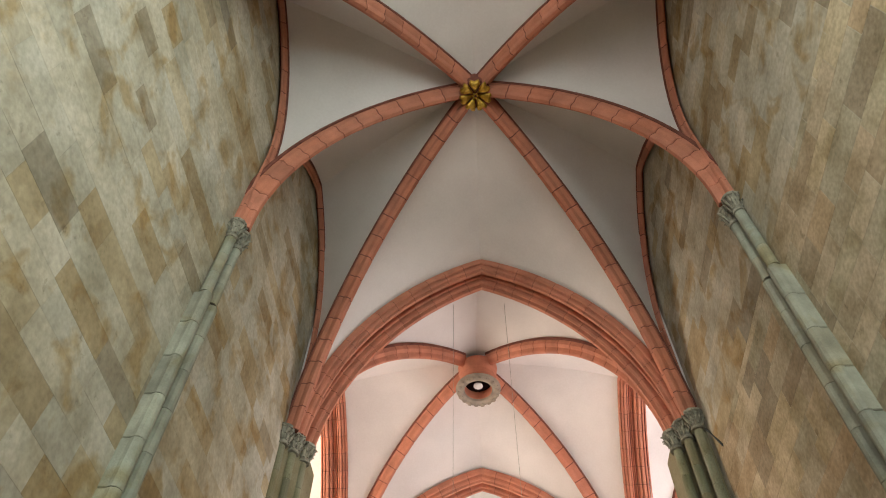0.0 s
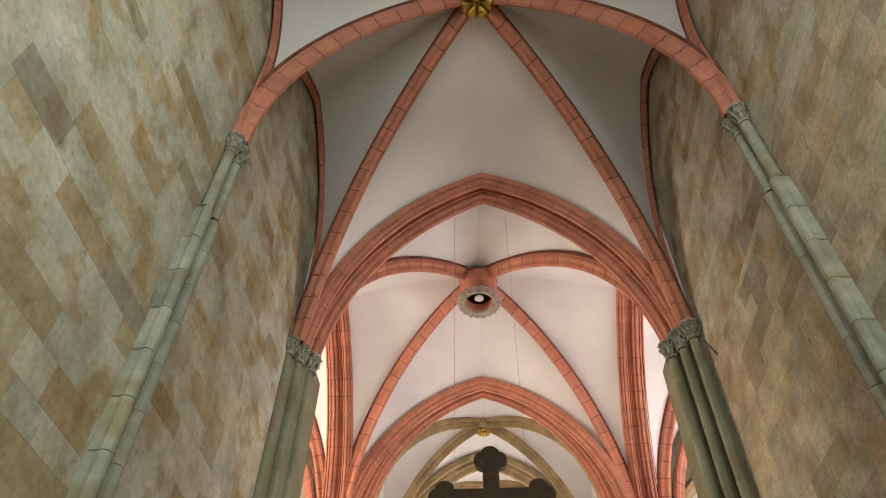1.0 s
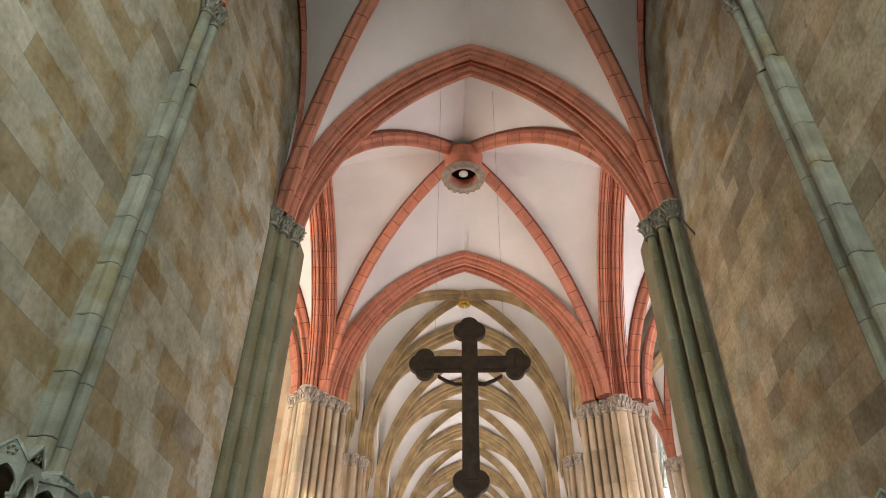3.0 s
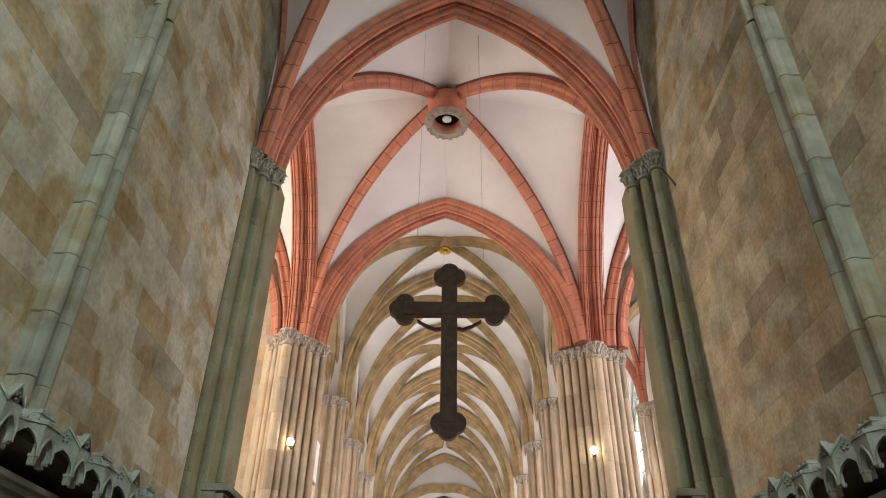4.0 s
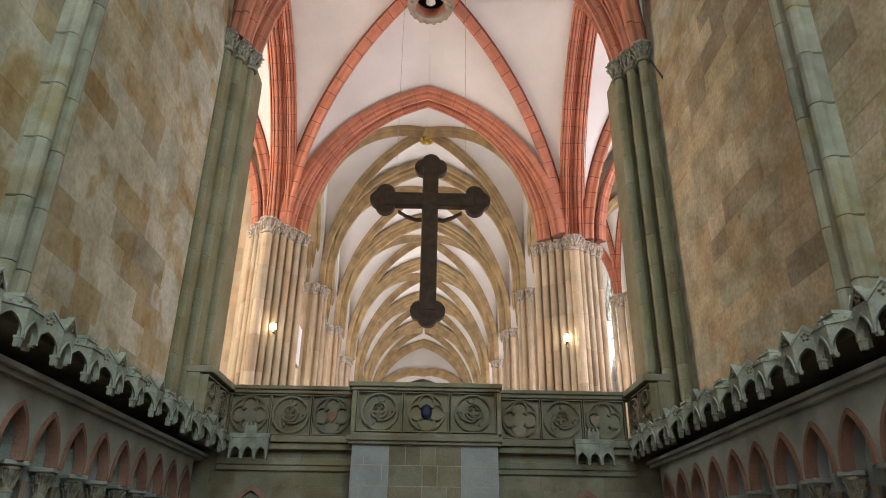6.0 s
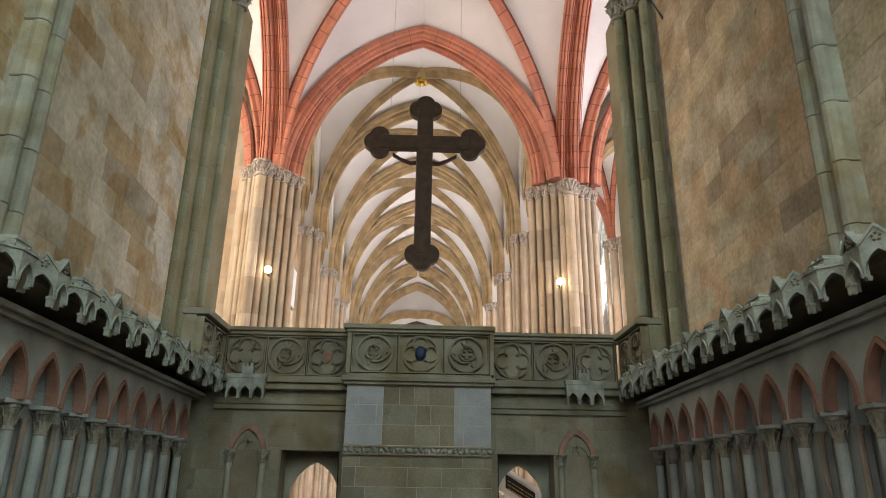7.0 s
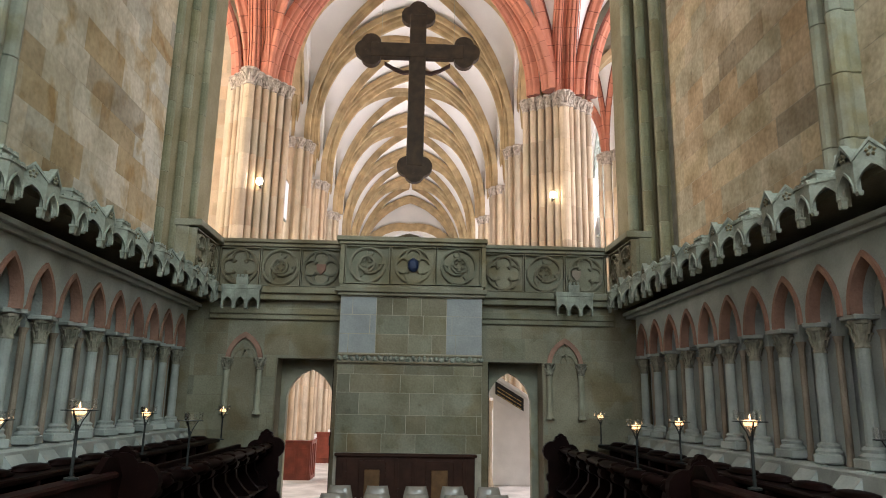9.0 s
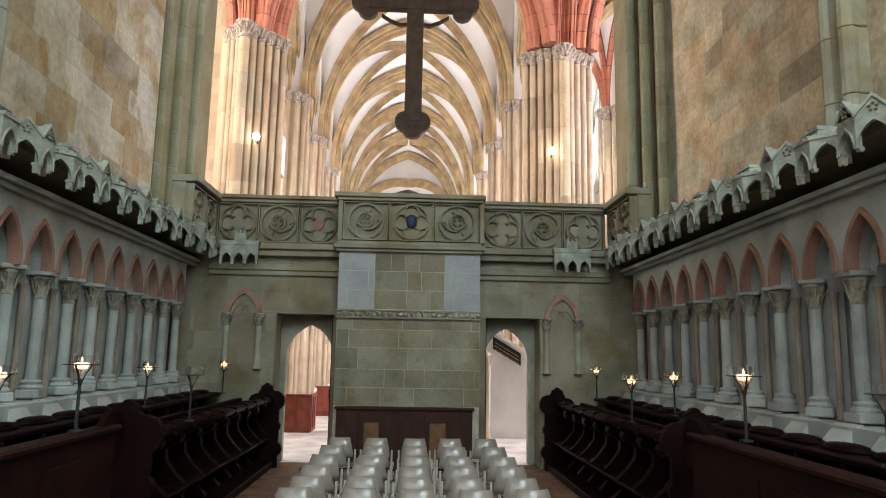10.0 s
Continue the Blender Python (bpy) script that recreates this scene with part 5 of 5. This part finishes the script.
def chair(at):
    top = thing("chair", "beige moulded shell chair on pale tube legs", "chair", at, "chairs in rows")
    for name, prof in (("backrest", [(-0.228, 0.53, 0.158), (-0.243, 0.57, 0.156), (-0.247, 0.62, 0.147), (-0.240, 0.67, 0.136), (-0.226, 0.71, 0.126), (-0.205, 0.74, 0.117), (-0.197, 0.748, 0.115)]),
                       ("seat", [(0.20, 0.425, 0.15), (0.10, 0.41, 0.165), (-0.08, 0.40, 0.165), (-0.18, 0.415, 0.155)])):
        vs, fs = [], []
        n = len(prof) * 5
        for y, z, w in prof:
            for e in (-1, -0.6, 0, 0.6, 1):
                vs.append((w * e, y + (0.03 * e * e if name == "backrest" else 0), z + (0.02 * e * e if name == "seat" else 0)))
        for j in range(len(prof) - 1):
            for e in range(4):
                k = j * 5 + e
                fs.append((k, k + 1, k + 6, k + 5))
        vs += [(x, y + (0.012 if name == "backrest" else 0), z - (0.012 if name == "seat" else 0.004)) for x, y, z in vs]
        fs += [tuple(k + n for k in f[::-1]) for f in fs]
        rim = [j * 5 for j in range(len(prof))] + [n - 5 + e for e in range(1, 5)] + [j * 5 + 4 for j in range(len(prof) - 2, -1, -1)] + [3, 2, 1]
        fs += [(rim[j], rim[(j + 1) % len(rim)], rim[(j + 1) % len(rim)] + n, rim[j] + n) for j in range(len(rim))]
        part(name, Soup().add(vs, fs).done(name, CHAIR, True), top)
    for sx in (-1, 1):
        for y in (-0.17, 0.17):
            part("leg", Soup().turned([(0.011, 0), (0.011, 0.42)], 8, (sx * 0.165, y, 0)).done("leg", TUBE), top)
        part("side_rail", Soup().box(sx * 0.185 - 0.012, sx * 0.185 + 0.012, -0.2, 0.2, 0.40, 0.425, 0.004).box(sx * 0.178 - 0.010, sx * 0.178 + 0.010, -0.225, -0.20, 0.40, 0.62, 0.004).done("side_rail", TUBE), top, "pale side rail")
    return top


seat = None
for j, y in enumerate((8.15, 7.45, 6.76, 6.15, 5.58, 5.10)):
    for i, x in enumerate((-0.80, -0.36, 0.06, 0.48, 0.90)):
        m = pose(x + random.uniform(-0.015, 0.015), y + 0.26 + random.uniform(-0.03, 0.03), 0, 0, 0, random.uniform(-2, 2))
        if seat is None:
            seat = chair(m.translation)
        else:
            copy_thing(seat, m)

# ---- seen through the doorways ----
for x, y, w, d in ((-2.38, 15.2, 0.54, 0.75), (-2.32, 19.2, 0.40, 0.9)):
    pew = thing("pew", "red-brown panelled wooden pew", "pew", (x, y, 0), "pews in the crossing")
    part("front", Soup().box(-w / 2, w / 2, -0.03, 0.03, 0.03, 0.78, 0.006).done("front", PEWRED), pew)
    part("rail", Soup().box(-w / 2 - 0.03, w / 2 + 0.03, -0.05, 0.05, 0.78, 0.83, 0.01).box(w / 2 - 0.03, w / 2 + 0.03, 0.05, d, 0.78, 0.83, 0.01).done("rail", PEWRED), pew)
    part("side", Soup().box(w / 2 - 0.03, w / 2 + 0.02, 0.03, d, 0.03, 0.78, 0.006).done("side", PEWRED), pew)
    for u in (-w / 4 - 0.02, w / 4 - 0.02):
        part("panel", Soup().box(u - 0.11, u + 0.11, -0.045, -0.03, 0.15, 0.68, 0.008).done("panel", PEWRED), pew)
    for k in range(2):
        part("baluster", Soup().box(w / 2 + 0.02, w / 2 + 0.045, 0.15 + k * 0.28, 0.25 + k * 0.28, 0.12, 0.76, 0.006).done("baluster", PEWRED), pew)

pulpit = thing("pulpit_stair", "white limewashed pulpit stair with a sloping stone parapet", "stair", (0, 0, 0))
part("stair_wall", Soup().prism([(1.72, 0), (2.62, 0), (2.62, 1.30), (1.72, 1.85)], "y", 15.0, 15.5).done("stair_wall", WHITE), pulpit)
part("parapet_band", Soup().prism([(1.60, 1.84), (2.70, 1.20), (2.70, 1.62), (1.60, 2.30)], "y", 14.93, 15.55).done("parapet_band", WHITE), pulpit)
part("handrail", Soup().prism([(1.56, 2.30), (2.74, 1.60), (2.74, 1.68), (1.56, 2.39)], "y", 14.88, 15.6).done("handrail", WHITE), pulpit)
part("tablet", Soup().prism([(1.76, 1.86), (2.36, 1.51), (2.36, 1.77), (1.76, 2.13)], "y", 14.90, 14.94).done("tablet", BLACK), pulpit, "black tablet with gilt lettering too small to read")
for k in range(3):
    z = lambda u: 2.05 - 0.075 * k - (u - 1.70) * 0.585
    for u0, u1 in ((1.80, 1.87), (1.885, 1.96), (1.975, 2.02), (2.035, 2.13), (2.145, 2.20), (2.215, 2.31)):
        s = Soup().prism([(u0, z(u0)), (u1, z(u1)), (u1, z(u1) + 0.022), (u0, z(u0) + 0.022)], "y", 14.892, 14.90)
        part("script_bar", s.done("script_bar", GOLDDULL), pulpit)
part("newel", Soup().turned([(0.10, 0), (0.07, 0.2), (0.06, 0.3), (0.06, 1.5), (0.09, 1.6), (0.09, 1.72)], 14, (1.62, 14.85, 0)).done("newel", WARMSTONE), pulpit, "warm stone newel post")

panel = thing("notice_panel", "pale framed panel fixed beside the crossing pier", "panel", (-4.22, 21.3, 7.2))
part("frame", Soup().box(-0.03, 0.03, -0.35, 0.35, 0.0, 1.3, 0.01).done("frame", CARVED), panel)
part("sheet", Soup().box(0.03, 0.04, -0.30, 0.30, 0.05, 1.25).done("sheet", WHITE), panel)
hook = thing("iron_hook", "small dark iron hook in the choir wall", "hook", (4.19, 10.28, 9.85))
part("arm", Soup().add([(0.03, -0.02, 0), (0.03, 0.02, 0), (-0.17, 0.02, 0.45), (-0.17, -0.02, 0.45), (0.03, -0.02, 0.06), (0.03, 0.02, 0.06), (-0.20, 0.02, 0.48), (-0.20, -0.02, 0.48)], [(0, 1, 2, 3), (4, 7, 6, 5), (0, 4, 5, 1), (2, 6, 7, 3), (1, 5, 6, 2), (0, 3, 7, 4)]).done("arm", IRON), hook)

# ---- ashlar: the blocks of walls and screen ----
BLOCKS = {}


def ashlar(parent, axis, at, flip, u0, u1, z0, z1, course, lengths, material, seed, holes=(), proud=0.003, joint=0.003):
    """Blocks laid in courses on a wall face at axis = at; flip: the way that the face looks."""
    rnd = random.Random(seed)
    z, count = z0, 0
    while z < z1 - 0.05:
        h = rnd.choice(course)
        u = u0 - rnd.uniform(0, lengths[-1])
        while u < u1:
            w = rnd.choice(lengths)
            a, b = max(u, u0), min(u + w, u1)
            u += w
            for hx0, hx1, hz0, hz1 in holes:
                if z < hz1 and z + h > hz0 and a < hx1 and b > hx0:
                    a, b = (a, hx0) if hx0 - a > b - hx1 else (hx1, b)
            if b - a < 0.06:
                continue
            top = min(z + h, z1)
            key = (axis, round(b - a, 2), round(top - z, 2), material.name, joint)
            if key not in BLOCKS:
                s = Soup()
                hw, hh, g = (b - a) / 2, (top - z) / 2, joint
                if axis == "x":
                    s.box(-0.03, 0.03, -hw + g, hw - g, -hh + g, hh - g, 0.0015)
                else:
                    s.box(-hw + g, hw - g, -0.03, 0.03, -hh + g, hh - g, 0.0015)
                BLOCKS[key] = s.done("block", material)
            off = at + flip * (proud - 0.03 + rnd.uniform(-0.0012, 0.0012))
            m = ((a + b) / 2, (z + top) / 2)
            part("block", BLOCKS[key], parent, at=(off, m[0], m[1]) if axis == "x" else (m[0], off, m[1]))
            count += 1
        z += h
    return count


LEN = (0.55, 0.7, 0.9, 1.1)
COURSE = (0.34, 0.38, 0.43)
ashlar(wall_north, "x", WALL_L, 1, 0.7, 10.62, 3.46, 9.96, COURSE, LEN, UPPERSTONE, 4, joint=0.001)
ashlar(wall_south, "x", WALL_R, -1, 0.7, 10.62, 3.46, 9.96, COURSE, LEN, STONE, 9)
ashlar(wall_north_upper, "x", WALL_L, 1, 1.0, 10.62, 9.96, 17.2, COURSE, LEN, UPPERSTONE, 14, joint=0.001)
ashlar(wall_south_upper, "x", WALL_R, -1, 1.0, 10.62, 9.96, 17.2, COURSE, LEN, UPPERSTONE, 19, joint=0.001)
side_holes = [(-2.13, -1.2, 0, 2.32), (1.14, 2.05, 0, 2.32), (-2.90, -2.33, 1.42, 2.70), (2.11, 2.67, 1.42, 2.70), (-1.2, 1.14, 0, 3.4)]
ashlar(screen, "y", SY, -1, -3.45, 3.45, 0.0, 2.90, (0.26, 0.29, 0.33), (0.35, 0.55, 0.75), SCREEN, 12, side_holes, joint=0.003)
ashlar(screen, "y", 10.52, -1, -1.13, 1.035, 0.94, 2.22, (0.27, 0.32, 0.37), (0.3, 0.5, 0.75), SCREEN, 21, joint=0.003)
ashlar(screen, "y", 10.52, -1, -0.58, 0.49, 2.38, 3.24, (0.29,), (0.22, 0.36, 0.5), SCREEN, 23, joint=0.003)
ashlar(screen, "y", 10.52, -1, -1.13, -0.58, 2.38, 3.24, (0.29,), (0.2, 0.35, 0.55), PALEBLOCK, 24, joint=0.005)
ashlar(screen, "y", 10.52, -1, 0.49, 1.035, 2.38, 3.24, (0.29,), (0.3, 0.6), PALEBLOCK, 25)
ashlar(wall_transept_north, "y", 20.9, -1, -9.5, -5.6, 3.0, 15, (0.40, 0.46), (0.6, 0.8, 1.0), WARMSTONE, 31)
tile = Soup().box(-0.145, 0.145, -0.145, 0.145, -0.012, 0.0, 0.003).done("tile", TILE)
for i in range(16):
    for j in range(30):
        x, y = -2.2 + 0.2985 * i, 3.2 + 0.2985 * j * 0.87
        if y < 11.2 and (abs(x) > 1.15 or y > 8.2) and abs(x) < 2.15:
            part("tile", tile, floor, at=(x + 0.149 * (j % 2), y, 0)).rotation_euler = (0, 0, 0)
